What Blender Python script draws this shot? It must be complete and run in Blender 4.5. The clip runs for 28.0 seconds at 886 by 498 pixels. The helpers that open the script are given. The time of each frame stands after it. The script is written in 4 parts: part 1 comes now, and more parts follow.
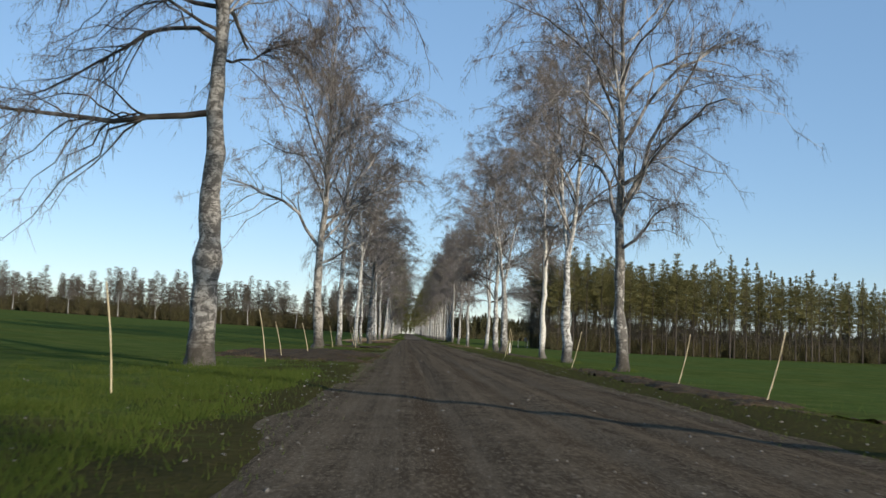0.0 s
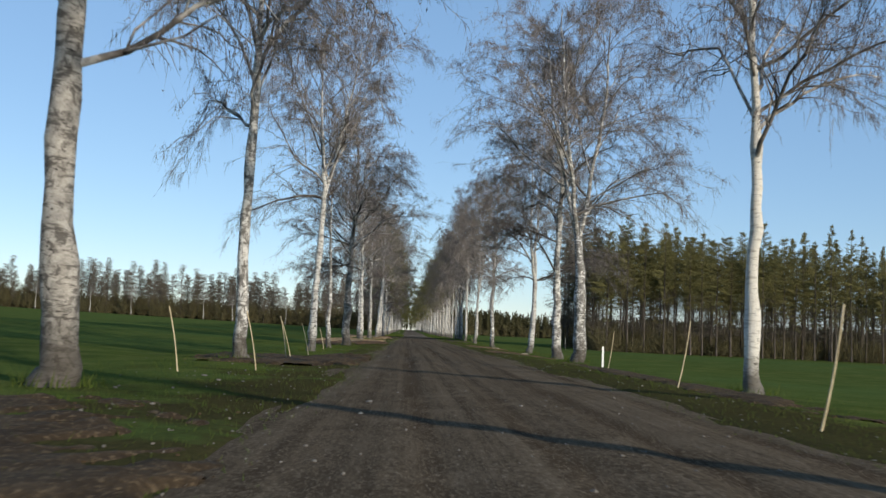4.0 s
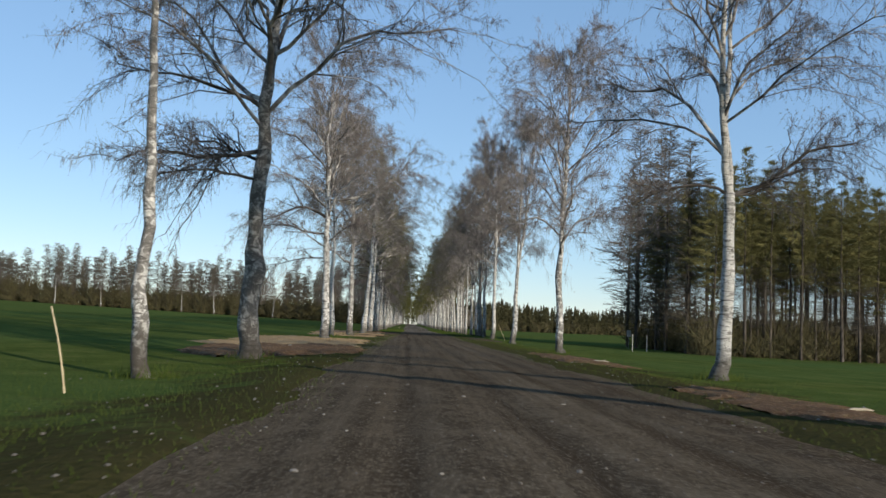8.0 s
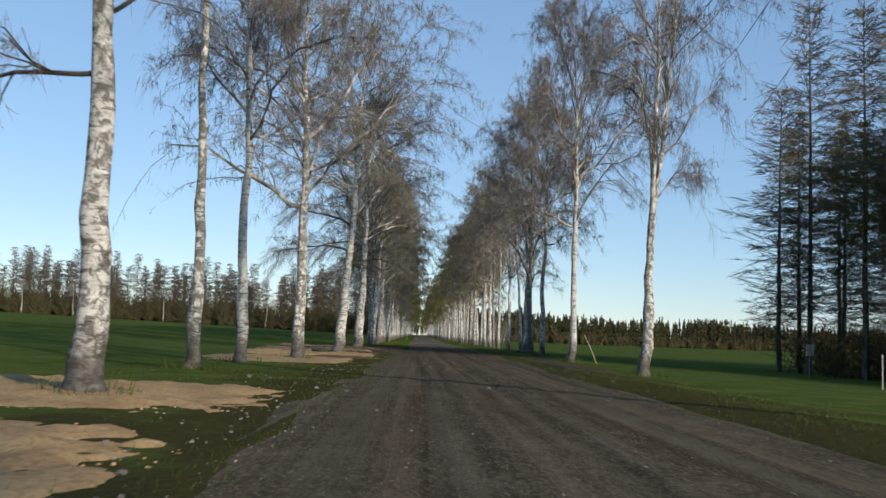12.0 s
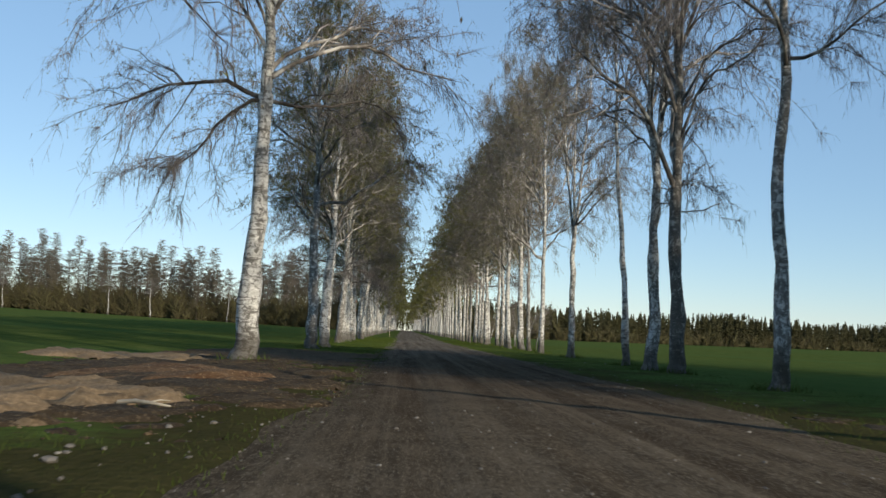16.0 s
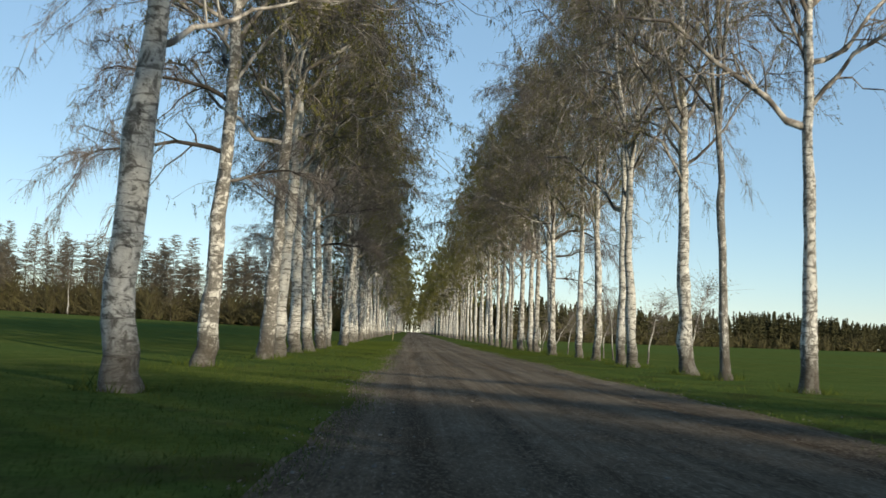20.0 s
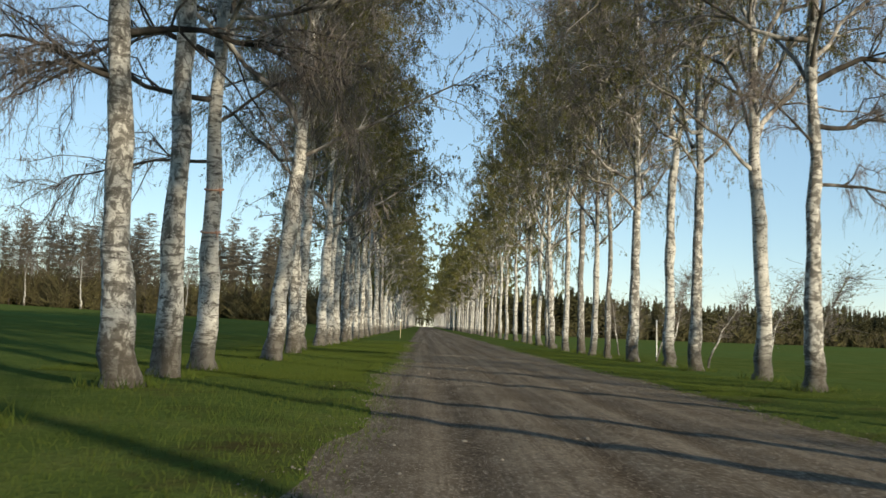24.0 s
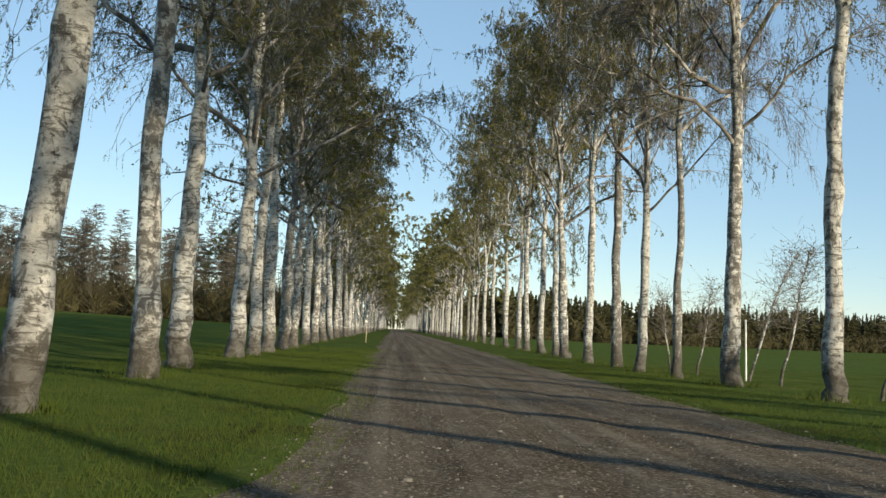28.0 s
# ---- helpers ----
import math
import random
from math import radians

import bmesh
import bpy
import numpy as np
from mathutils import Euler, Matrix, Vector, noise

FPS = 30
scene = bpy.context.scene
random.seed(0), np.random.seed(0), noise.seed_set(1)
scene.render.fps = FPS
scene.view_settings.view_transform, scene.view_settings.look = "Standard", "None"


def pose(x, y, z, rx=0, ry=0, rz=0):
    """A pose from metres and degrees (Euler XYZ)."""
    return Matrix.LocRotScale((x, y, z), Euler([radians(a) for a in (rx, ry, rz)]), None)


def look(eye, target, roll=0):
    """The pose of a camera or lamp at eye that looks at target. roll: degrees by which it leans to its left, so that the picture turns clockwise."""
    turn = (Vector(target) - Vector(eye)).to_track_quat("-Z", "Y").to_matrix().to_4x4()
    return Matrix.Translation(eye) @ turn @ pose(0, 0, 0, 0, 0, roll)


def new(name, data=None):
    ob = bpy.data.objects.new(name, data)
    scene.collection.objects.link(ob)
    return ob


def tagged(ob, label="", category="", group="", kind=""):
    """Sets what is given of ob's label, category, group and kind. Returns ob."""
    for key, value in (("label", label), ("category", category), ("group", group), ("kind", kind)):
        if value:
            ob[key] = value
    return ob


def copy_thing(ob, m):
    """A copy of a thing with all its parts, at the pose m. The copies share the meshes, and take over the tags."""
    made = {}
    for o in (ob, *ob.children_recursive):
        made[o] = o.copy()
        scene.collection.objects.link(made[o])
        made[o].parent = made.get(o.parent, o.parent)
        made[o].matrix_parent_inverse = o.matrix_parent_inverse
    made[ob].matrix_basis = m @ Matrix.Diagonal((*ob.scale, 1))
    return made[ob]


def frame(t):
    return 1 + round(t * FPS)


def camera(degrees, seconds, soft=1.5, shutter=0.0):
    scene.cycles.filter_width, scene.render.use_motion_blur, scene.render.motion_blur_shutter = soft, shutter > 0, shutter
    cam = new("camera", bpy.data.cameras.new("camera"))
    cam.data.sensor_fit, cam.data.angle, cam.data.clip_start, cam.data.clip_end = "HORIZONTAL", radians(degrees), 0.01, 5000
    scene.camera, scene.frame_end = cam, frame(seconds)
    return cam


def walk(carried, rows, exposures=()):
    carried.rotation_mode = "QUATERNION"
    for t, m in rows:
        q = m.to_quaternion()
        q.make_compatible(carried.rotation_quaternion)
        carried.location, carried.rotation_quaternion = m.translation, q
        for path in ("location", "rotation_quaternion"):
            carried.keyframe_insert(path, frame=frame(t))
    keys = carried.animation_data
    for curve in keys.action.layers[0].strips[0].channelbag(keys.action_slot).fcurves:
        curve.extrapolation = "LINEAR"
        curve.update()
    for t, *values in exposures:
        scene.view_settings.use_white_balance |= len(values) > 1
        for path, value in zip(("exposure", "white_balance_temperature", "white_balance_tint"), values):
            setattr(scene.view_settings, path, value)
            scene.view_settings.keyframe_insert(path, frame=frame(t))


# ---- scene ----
cam = camera(49.0, 28.0, soft=1.5, shutter=0.2)
PATH = [
    (0, pose(-0.070, 0.000, 1.096, 95.15, -2.29, -2.18)),
    (0.5, pose(-0.064, 5.549, 1.099, 95.23, -2.30, -2.13)),
    (1, pose(-0.053, 11.103, 1.103, 95.49, -2.50, -2.27)),
    (1.5, pose(-0.029, 16.657, 1.105, 95.29, -2.27, -2.55)),
    (2, pose(0.007, 22.246, 1.107, 95.20, -2.20, -3.15)),
    (2.5, pose(0.048, 27.863, 1.114, 94.95, -2.17, -3.32)),
    (3, pose(0.089, 33.527, 1.122, 94.91, -2.22, -2.67)),
    (3.5, pose(0.125, 39.220, 1.131, 94.99, -2.21, -2.14)),
    (5.5, pose(0.178, 63.548, 1.174, 94.56, -2.24, -2.20)),
    (6, pose(0.198, 69.435, 1.179, 94.57, -2.30, -2.58)),
    (6.5, pose(0.220, 75.334, 1.153, 94.43, -2.18, -2.62)),
    (7, pose(0.243, 81.215, 1.126, 94.42, -2.18, -2.32)),
    (7.5, pose(0.261, 87.182, 1.099, 94.40, -2.19, -2.02)),
    (8, pose(0.272, 93.118, 1.075, 94.59, -2.28, -2.05)),
    (8.5, pose(0.274, 98.944, 1.085, 94.67, -2.27, -2.16)),
    (9, pose(0.265, 104.745, 1.095, 94.78, -2.26, -2.17)),
    (9.5, pose(0.247, 110.443, 1.105, 94.85, -2.34, -2.06)),
    (10, pose(0.219, 116.047, 1.117, 94.82, -2.30, -1.93)),
    (10.5, pose(0.187, 121.651, 1.116, 94.77, -2.30, -1.59)),
    (11, pose(0.161, 127.370, 1.117, 94.97, -2.24, -1.53)),
    (11.5, pose(0.143, 133.185, 1.119, 95.17, -2.12, -1.58)),
    (12, pose(0.130, 139.200, 1.121, 95.20, -2.16, -1.52)),
    (12.5, pose(0.120, 145.251, 1.120, 95.33, -2.04, -1.50)),
    (14.5, pose(0.158, 171.389, 1.108, 94.87, -2.13, -2.44)),
    (15, pose(0.149, 177.233, 1.105, 94.99, -1.99, -2.49)),
    (15.5, pose(0.141, 183.103, 1.100, 94.77, -2.27, -2.48)),
    (16, pose(0.136, 189.004, 1.097, 94.98, -2.28, -2.38)),
    (16.5, pose(0.135, 194.802, 1.093, 95.02, -2.28, -2.09)),
    (17, pose(0.130, 200.544, 1.089, 94.98, -2.34, -1.79)),
    (17.5, pose(0.118, 206.317, 1.086, 95.00, -2.34, -1.92)),
    (18, pose(0.105, 212.175, 1.083, 95.13, -2.30, -2.32)),
    (18.5, pose(0.090, 217.950, 1.079, 95.09, -2.37, -2.39)),
    (19, pose(0.071, 223.540, 1.078, 94.99, -2.22, -2.17)),
    (19.5, pose(0.049, 229.001, 1.085, 95.07, -2.15, -1.87)),
    (20, pose(0.034, 234.320, 1.092, 95.06, -2.09, -1.98)),
    (20.5, pose(0.027, 239.512, 1.098, 95.07, -2.11, -1.92)),
    (21, pose(0.024, 244.632, 1.106, 95.13, -2.08, -1.67)),
    (21.5, pose(0.017, 249.791, 1.117, 95.24, -2.16, -1.73)),
    (23.5, pose(-0.133, 270.473, 1.173, 94.96, -2.20, -2.36)),
    (24, pose(-0.153, 275.039, 1.192, 94.72, -2.21, -1.26)),
    (24.5, pose(-0.172, 279.250, 1.215, 94.66, -2.21, 0.02)),
    (25, pose(-0.186, 283.018, 1.238, 94.57, -1.90, 0.40)),
    (25.5, pose(-0.192, 286.327, 1.222, 94.57, -1.97, -0.92)),
    (26, pose(-0.189, 289.121, 1.203, 94.45, -2.08, -2.77)),
    (26.5, pose(-0.174, 291.188, 1.202, 94.53, -2.34, -3.23)),
    (27, pose(-0.147, 292.462, 1.201, 94.63, -2.35, -3.14)),
    (27.5, pose(-0.119, 293.050, 1.200, 94.83, -2.35, -3.01)),
    (28, pose(-0.099, 293.118, 1.203, 94.94, -2.40, -2.95)),
]
SKY = 0.15
EXPOSURES = [(0.0, -0.01, 6750, 10), (6.0, 0.0, 6700, 10), (12.0, 0.03, 6850, 11), (17.0, 0.06, 7100, 8), (21.0, 0.22, 7600, 6), (28.0, 0.28, 7700, 6)]
walk(cam, PATH, EXPOSURES)

# ---------------------------------------------------------------- light
world = bpy.data.worlds.new("sky")
scene.world = world
world.use_nodes = True
wn = world.node_tree.nodes
wl = world.node_tree.links
sky = wn.new("ShaderNodeTexSky")
sky.sky_type = "NISHITA"
sky.sun_disc = False
SUN_EL = 15.0
SUN_FROM = Vector((0.62, -0.785, 0)).normalized()      # low sun behind and to the right of the car
sky.sun_elevation = radians(SUN_EL)
sky.sun_rotation = math.atan2(SUN_FROM.x, SUN_FROM.y)
sky.altitude = 300
sky.air_density, sky.dust_density, sky.ozone_density = 0.9, 0.0, 2.0
haze = wn.new("ShaderNodeMix")
haze.data_type = "RGBA"
haze.inputs["Factor"].default_value = 0.42                # thin high haze that evens the sky out
haze.inputs["B"].default_value = (1.75, 3.4, 6.0, 1)
wl.new(sky.outputs[0], haze.inputs["A"])
wl.new(haze.outputs["Result"], wn["Background"].inputs[0])
wn["Background"].inputs[1].default_value = SKY
sun = new("sun", bpy.data.lights.new("sun", "SUN"))
sun.data.energy, sun.data.angle, sun.data.color = 5.0, radians(0.9), (1.0, 0.90, 0.75)
sd = Vector((SUN_FROM.x * math.cos(radians(SUN_EL)), SUN_FROM.y * math.cos(radians(SUN_EL)), math.sin(radians(SUN_EL))))
sun.matrix_world = look(sd * 200, (0, 0, 0))


# ---------------------------------------------------------------- material kit
def material(name, rough=0.9, spec=0.04):
    m = bpy.data.materials.new(name)
    m.use_nodes = True
    b = m.node_tree.nodes["Principled BSDF"]
    b.inputs["Roughness"].default_value = rough
    b.inputs["Specular IOR Level"].default_value = spec
    return m, m.node_tree, b


def coords(nt, scale=(1, 1, 1), source="Object", shift=False):
    tc = nt.nodes.new("ShaderNodeTexCoord")
    mp = nt.nodes.new("ShaderNodeMapping")
    mp.inputs["Scale"].default_value = scale
    nt.links.new(tc.outputs[source], mp.inputs["Vector"])
    if shift:
        info = nt.nodes.new("ShaderNodeObjectInfo")
        mul = nt.nodes.new("ShaderNodeMath")
        mul.operation = "MULTIPLY"
        mul.inputs[1].default_value = 57.0
        nt.links.new(info.outputs["Random"], mul.inputs[0])
        cb = nt.nodes.new("ShaderNodeCombineXYZ")
        for k in range(3):
            nt.links.new(mul.outputs[0], cb.inputs[k])
        nt.links.new(cb.outputs[0], mp.inputs["Location"])
    return mp.outputs[0]


def noise_tex(nt, vec, scale, detail=4, rough=0.55, dist=0.0):
    n = nt.nodes.new("ShaderNodeTexNoise")
    n.inputs["Scale"].default_value = scale
    n.inputs["Detail"].default_value = detail
    n.inputs["Roughness"].default_value = rough
    n.inputs["Distortion"].default_value = dist
    nt.links.new(vec, n.inputs["Vector"])
    return n.outputs["Fac"]


def ramp(nt, fac, stops):
    r = nt.nodes.new("ShaderNodeValToRGB")
    e = r.color_ramp.elements
    while len(e) < len(stops):
        e.new(0.5)
    for k, (p, c) in enumerate(stops):
        e[k].position = p
        e[k].color = (*c, 1) if len(c) == 3 else c
    nt.links.new(fac, r.inputs[0])
    return r.outputs[0]


def grey(v):
    return (v, v, v)


def mix(nt, fac, a, b, mode="MIX"):
    m = nt.nodes.new("ShaderNodeMix")
    m.data_type = "RGBA"
    m.blend_type = mode
    for value, socket in ((fac, m.inputs["Factor"]), (a, m.inputs["A"]), (b, m.inputs["B"])):
        if isinstance(value, (int, float)):
            socket.default_value = value
        elif isinstance(value, tuple):
            socket.default_value = (*value, 1)
        else:
            nt.links.new(value, socket)
    return m.outputs["Result"]


def bump(nt, b, height, strength, distance):
    n = nt.nodes.new("ShaderNodeBump")
    n.inputs["Strength"].default_value = strength
    n.inputs["Distance"].default_value = distance
    nt.links.new(height, n.inputs["Height"])
    nt.links.new(n.outputs[0], b.inputs["Normal"])


def island(nt):
    return nt.nodes.new("ShaderNodeNewGeometry").outputs["Random Per Island"]


def bark_material(name, light, mid, dark, worn=0.16):
    """Papery birch bark: pale sheets, grey bands across, black scars."""
    m, nt, b = material(name, 0.75, 0.25)
    info = nt.nodes.new("ShaderNodeObjectInfo")
    band = noise_tex(nt, coords(nt, (1.3, 1.3, 7.0), shift=True), 1.5, 6, 0.66, 0.5)
    patch = noise_tex(nt, coords(nt, (1.7, 1.7, 1.5), shift=True), 2.6, 8, 0.74, 0.6)
    scar = noise_tex(nt, coords(nt, (2.6, 2.6, 5.2), shift=True), 1.9, 5, 0.64, 0.4)
    fine = noise_tex(nt, coords(nt, (5, 5, 24), shift=True), 5.0, 4, 0.65)
    fleck = noise_tex(nt, coords(nt, (6, 6, 9), shift=True), 4.0, 4, 0.7)
    old = nt.nodes.new("ShaderNodeMath")                # some trunks carry far more rough old bark than others
    old.operation = "MULTIPLY_ADD"
    nt.links.new(info.outputs["Random"], old.inputs[0])
    old.inputs[1].default_value = -worn
    nt.links.new(patch, old.inputs[2])
    c = mix(nt, ramp(nt, noise_tex(nt, coords(nt, (1, 1, 1.7), shift=True), 4.5, 7, 0.72, 0.4), [(0.36, grey(0)), (0.62, grey(1))]), light, mid)
    c = mix(nt, ramp(nt, old.outputs[0], [(0.36, grey(0.88)), (0.44, grey(0))]), c, dark)
    c = mix(nt, ramp(nt, band, [(0.53, grey(0)), (0.60, grey(0.85))]), c, dark)
    c = mix(nt, ramp(nt, scar, [(0.61, grey(0)), (0.66, grey(0.9))]), c, (0.035, 0.031, 0.027))
    c = mix(nt, ramp(nt, fine, [(0.56, grey(0)), (0.70, grey(0.6))]), c, (0.085, 0.077, 0.068))
    c = mix(nt, ramp(nt, fleck, [(0.61, grey(0)), (0.68, grey(0.7))]), c, light)
    sep = nt.nodes.new("ShaderNodeSeparateXYZ")
    tc = nt.nodes.new("ShaderNodeTexCoord")
    nt.links.new(tc.outputs["Object"], sep.inputs[0])
    add = nt.nodes.new("ShaderNodeMath")
    add.operation = "MULTIPLY_ADD"
    nt.links.new(scar, add.inputs[0])
    add.inputs[1].default_value = -1.1
    nt.links.new(sep.outputs["Z"], add.inputs[2])
    foot = ramp(nt, add.outputs[0], [(0.0, grey(0.85)), (0.7, grey(0.0))])
    c = mix(nt, foot, c, (0.06, 0.052, 0.042))
    tone = ramp(nt, info.outputs["Random"], [(0, grey(0.74)), (0.5, grey(0.92)), (1, grey(1.0))])
    nt.links.new(mix(nt, 1.0, c, tone, "MULTIPLY"), b.inputs["Base Color"])
    bump(nt, b, mix(nt, 0.5, band, fine), 0.9, 0.05)
    return m


def plain_material(name, stops, scale=3.0, rough=0.9, spec=0.04, per_island=False, stretch=(1, 1, 1), hump=0.0):
    """Colour from noise, or one shade for each loose piece."""
    m, nt, b = material(name, rough, spec)
    f = noise_tex(nt, coords(nt, stretch, shift=True), scale, 4, 0.6)
    c = ramp(nt, island(nt) if per_island else f, stops)
    if per_island:
        c = mix(nt, 0.35, c, ramp(nt, f, stops))
    nt.links.new(c, b.inputs["Base Color"])
    if hump:
        bump(nt, b, f, 0.7, hump)
    return m


BARK = bark_material("birch_bark", (0.80, 0.795, 0.765), (0.50, 0.495, 0.47), (0.11, 0.102, 0.092))
OLD_BARK = bark_material("old_birch_bark", (0.58, 0.55, 0.5), (0.32, 0.30, 0.27), (0.09, 0.082, 0.073), 0.2)
WHITE_BARK = bark_material("clean_birch_bark", (0.8, 0.77, 0.7), (0.70, 0.68, 0.62), (0.45, 0.42, 0.37), -0.1)
DARK_LIMB = plain_material("rough_dark_bough_bark", [(0.34, (0.032, 0.029, 0.026)), (0.55, (0.075, 0.068, 0.061)), (0.68, (0.2, 0.185, 0.17))], 1.6)
LIMB = plain_material("birch_limb_bark", [(0.34, (0.06, 0.054, 0.05)), (0.5, (0.17, 0.157, 0.145)), (0.62, (0.46, 0.44, 0.41))], 1.6)
TWIG = plain_material("birch_twig", [(0.0, (0.08, 0.07, 0.065)), (0.5, (0.155, 0.137, 0.131)), (1.0, (0.275, 0.248, 0.238))], 2.0, per_island=True)
LEAF = plain_material("young_birch_leaf", [(0.0, (0.066, 0.07, 0.015)), (0.5, (0.115, 0.116, 0.025)), (1.0, (0.165, 0.158, 0.039))], 1.0, 0.7, 0.3, per_island=True)
BUD = plain_material("birch_catkin", [(0.0, (0.07, 0.062, 0.045)), (0.5, (0.13, 0.115, 0.085)), (1.0, (0.2, 0.175, 0.13))], 1.0, 0.8, per_island=True)
LARCH_BARK = plain_material("larch_bark", [(0.35, (0.04, 0.034, 0.03)), (0.65, (0.12, 0.105, 0.09))], 2.0, stretch=(3, 3, 0.6))
LARCH_TWIG = plain_material("larch_spray", [(0.0, (0.075, 0.071, 0.03)), (0.5, (0.13, 0.122, 0.05)), (1.0, (0.2, 0.186, 0.08))], 1.0, per_island=True)
FAR_TWIG = plain_material("grey_larch_spray", [(0.0, (0.065, 0.06, 0.05)), (0.5, (0.11, 0.1, 0.083)), (1.0, (0.165, 0.15, 0.122))], 1.0, per_island=True)
DEAD_TWIG = plain_material("dead_larch_bough", [(0.0, (0.055, 0.049, 0.042)), (0.5, (0.095, 0.084, 0.072)), (1.0, (0.145, 0.13, 0.11))], 1.0, per_island=True)
PINE = plain_material("pine_needles", [(0.0, (0.035, 0.037, 0.018)), (0.5, (0.055, 0.054, 0.028)), (1.0, (0.085, 0.078, 0.042))], 0.2, per_island=True)
BRUSH = plain_material("brushwood", [(0.0, (0.05, 0.044, 0.028)), (0.6, (0.085, 0.076, 0.042)), (1.0, (0.125, 0.12, 0.05))], 0.5, per_island=True)
BAMBOO = plain_material("dry_bamboo", [(0.3, (0.42, 0.34, 0.2)), (0.7, (0.6, 0.5, 0.32))], 6.0, 0.55, 0.4)
WHITE_PAINT = plain_material("white_paint", [(0.3, (0.7, 0.7, 0.68)), (0.7, (0.82, 0.82, 0.8))], 4.0, 0.5, 0.4)
GRAVEL_STONE = plain_material("gravel_stone", [(0.0, (0.10, 0.095, 0.088)), (0.85, (0.18, 0.165, 0.148)), (1.0, (0.29, 0.27, 0.24))], 3.0, 0.9, per_island=True)
GRASS_BLADE = plain_material("grass_blade", [(0.0, (0.03, 0.05, 0.010)), (0.6, (0.05, 0.074, 0.015)), (1.0, (0.078, 0.088, 0.025))], 0.4, 0.85, 0.05, per_island=True)


# ---------------------------------------------------------------- mesh kit
def mesh_from(name, verts, tris=None, quads=None, mat=None, smooth=False):
    me = bpy.data.meshes.new(name)
    v = np.asarray(verts, dtype=np.float32).reshape(-1, 3)
    t = np.zeros((0, 3), np.int32) if tris is None else np.asarray(tris, np.int32).reshape(-1, 3)
    q = np.zeros((0, 4), np.int32) if quads is None else np.asarray(quads, np.int32).reshape(-1, 4)
    me.vertices.add(len(v))
    me.vertices.foreach_set("co", v.ravel())
    loops = np.concatenate([t.ravel(), q.ravel()])
    me.loops.add(len(loops))
    me.loops.foreach_set("vertex_index", loops)
    sizes = np.concatenate([np.full(len(t), 3, np.int32), np.full(len(q), 4, np.int32)])
    me.polygons.add(len(sizes))
    me.polygons.foreach_set("loop_start", np.concatenate([[0], np.cumsum(sizes)[:-1]]).astype(np.int32))
    me.polygons.foreach_set("loop_total", sizes)
    me.polygons.foreach_set("use_smooth", np.full(len(sizes), smooth))
    me.update(calc_edges=True)
    if mat:
        me.materials.append(mat)
    return me


def child(name, me, parent, label=""):
    ob = new(name, me)
    ob.parent = parent
    return tagged(ob, label)


def thing(name, label, category, group="", kind=""):
    return tagged(new(name), label, category, group, kind)


class Tubes:
    """Gathers tapered tubes into one mesh."""

    def __init__(self):
        self.v, self.t, self.q, self.n = [], [], [], 0

    def add(self, pts, radii, sides=8, rng=None, rough=0.0):
        pts = np.asarray(pts, float)
        radii = np.asarray(radii, float)
        d = np.gradient(pts, axis=0)
        d /= np.linalg.norm(d, axis=1)[:, None] + 1e-9
        ref = np.array([1.0, 0.0, 0.0]) if abs(d[0, 0]) < 0.8 else np.array([0.0, 1.0, 0.0])
        u = np.cross(d, ref)
        u /= np.linalg.norm(u, axis=1)[:, None] + 1e-9
        w = np.cross(d, u)
        a = np.arange(sides) * 2 * np.pi / sides
        rad = np.repeat(radii[:, None], sides, 1)
        if rough and rng is not None:
            rad = rad * (1 + rng.normal(0, rough, rad.shape))
        ring = pts[:, None] + rad[..., None] * (np.cos(a)[None, :, None] * u[:, None] + np.sin(a)[None, :, None] * w[:, None])
        n = len(pts)
        self.v.append(ring.reshape(-1, 3))
        i, j = np.meshgrid(np.arange(n - 1), np.arange(sides), indexing="ij")
        k = (j + 1) % sides
        self.q.append(np.stack([i * sides + j, i * sides + k, (i + 1) * sides + k, (i + 1) * sides + j], -1).reshape(-1, 4) + self.n)
        self.n += n * sides
        self.v.append(pts[-1:] + d[-1:] * radii[-1])
        top = self.n
        jj = np.arange(sides)
        self.t.append(np.stack([top - sides + jj, top - sides + (jj + 1) % sides, np.full(sides, top)], -1))
        self.n += 1

    def mesh(self, name, mat, smooth=True):
        return mesh_from(name, np.concatenate(self.v), np.concatenate(self.t), np.concatenate(self.q), mat, smooth)


def spikes(base, way, radius):
    """Three-sided tapering twigs, all at once: verts and triangles."""
    base, way = np.asarray(base, float), np.asarray(way, float)
    n = len(base)
    d = way / (np.linalg.norm(way, axis=1)[:, None] + 1e-9)
    ref = np.where(np.abs(d[:, 2:3]) < 0.8, np.array([[0, 0, 1.0]]), np.array([[1.0, 0, 0]]))
    u = np.cross(d, ref)
    u /= np.linalg.norm(u, axis=1)[:, None] + 1e-9
    w = np.cross(d, u)
    r = np.broadcast_to(np.asarray(radius, float), (n,))[:, None]
    v = np.stack([base + r * u, base + r * (-0.5 * u + 0.87 * w), base + r * (-0.5 * u - 0.87 * w), base + way], 1).reshape(-1, 3)
    k = np.arange(n)[:, None, None] * 4
    t = (np.array([[0, 1, 3], [1, 2, 3], [2, 0, 3]])[None] + k).reshape(-1, 3)
    return v, t


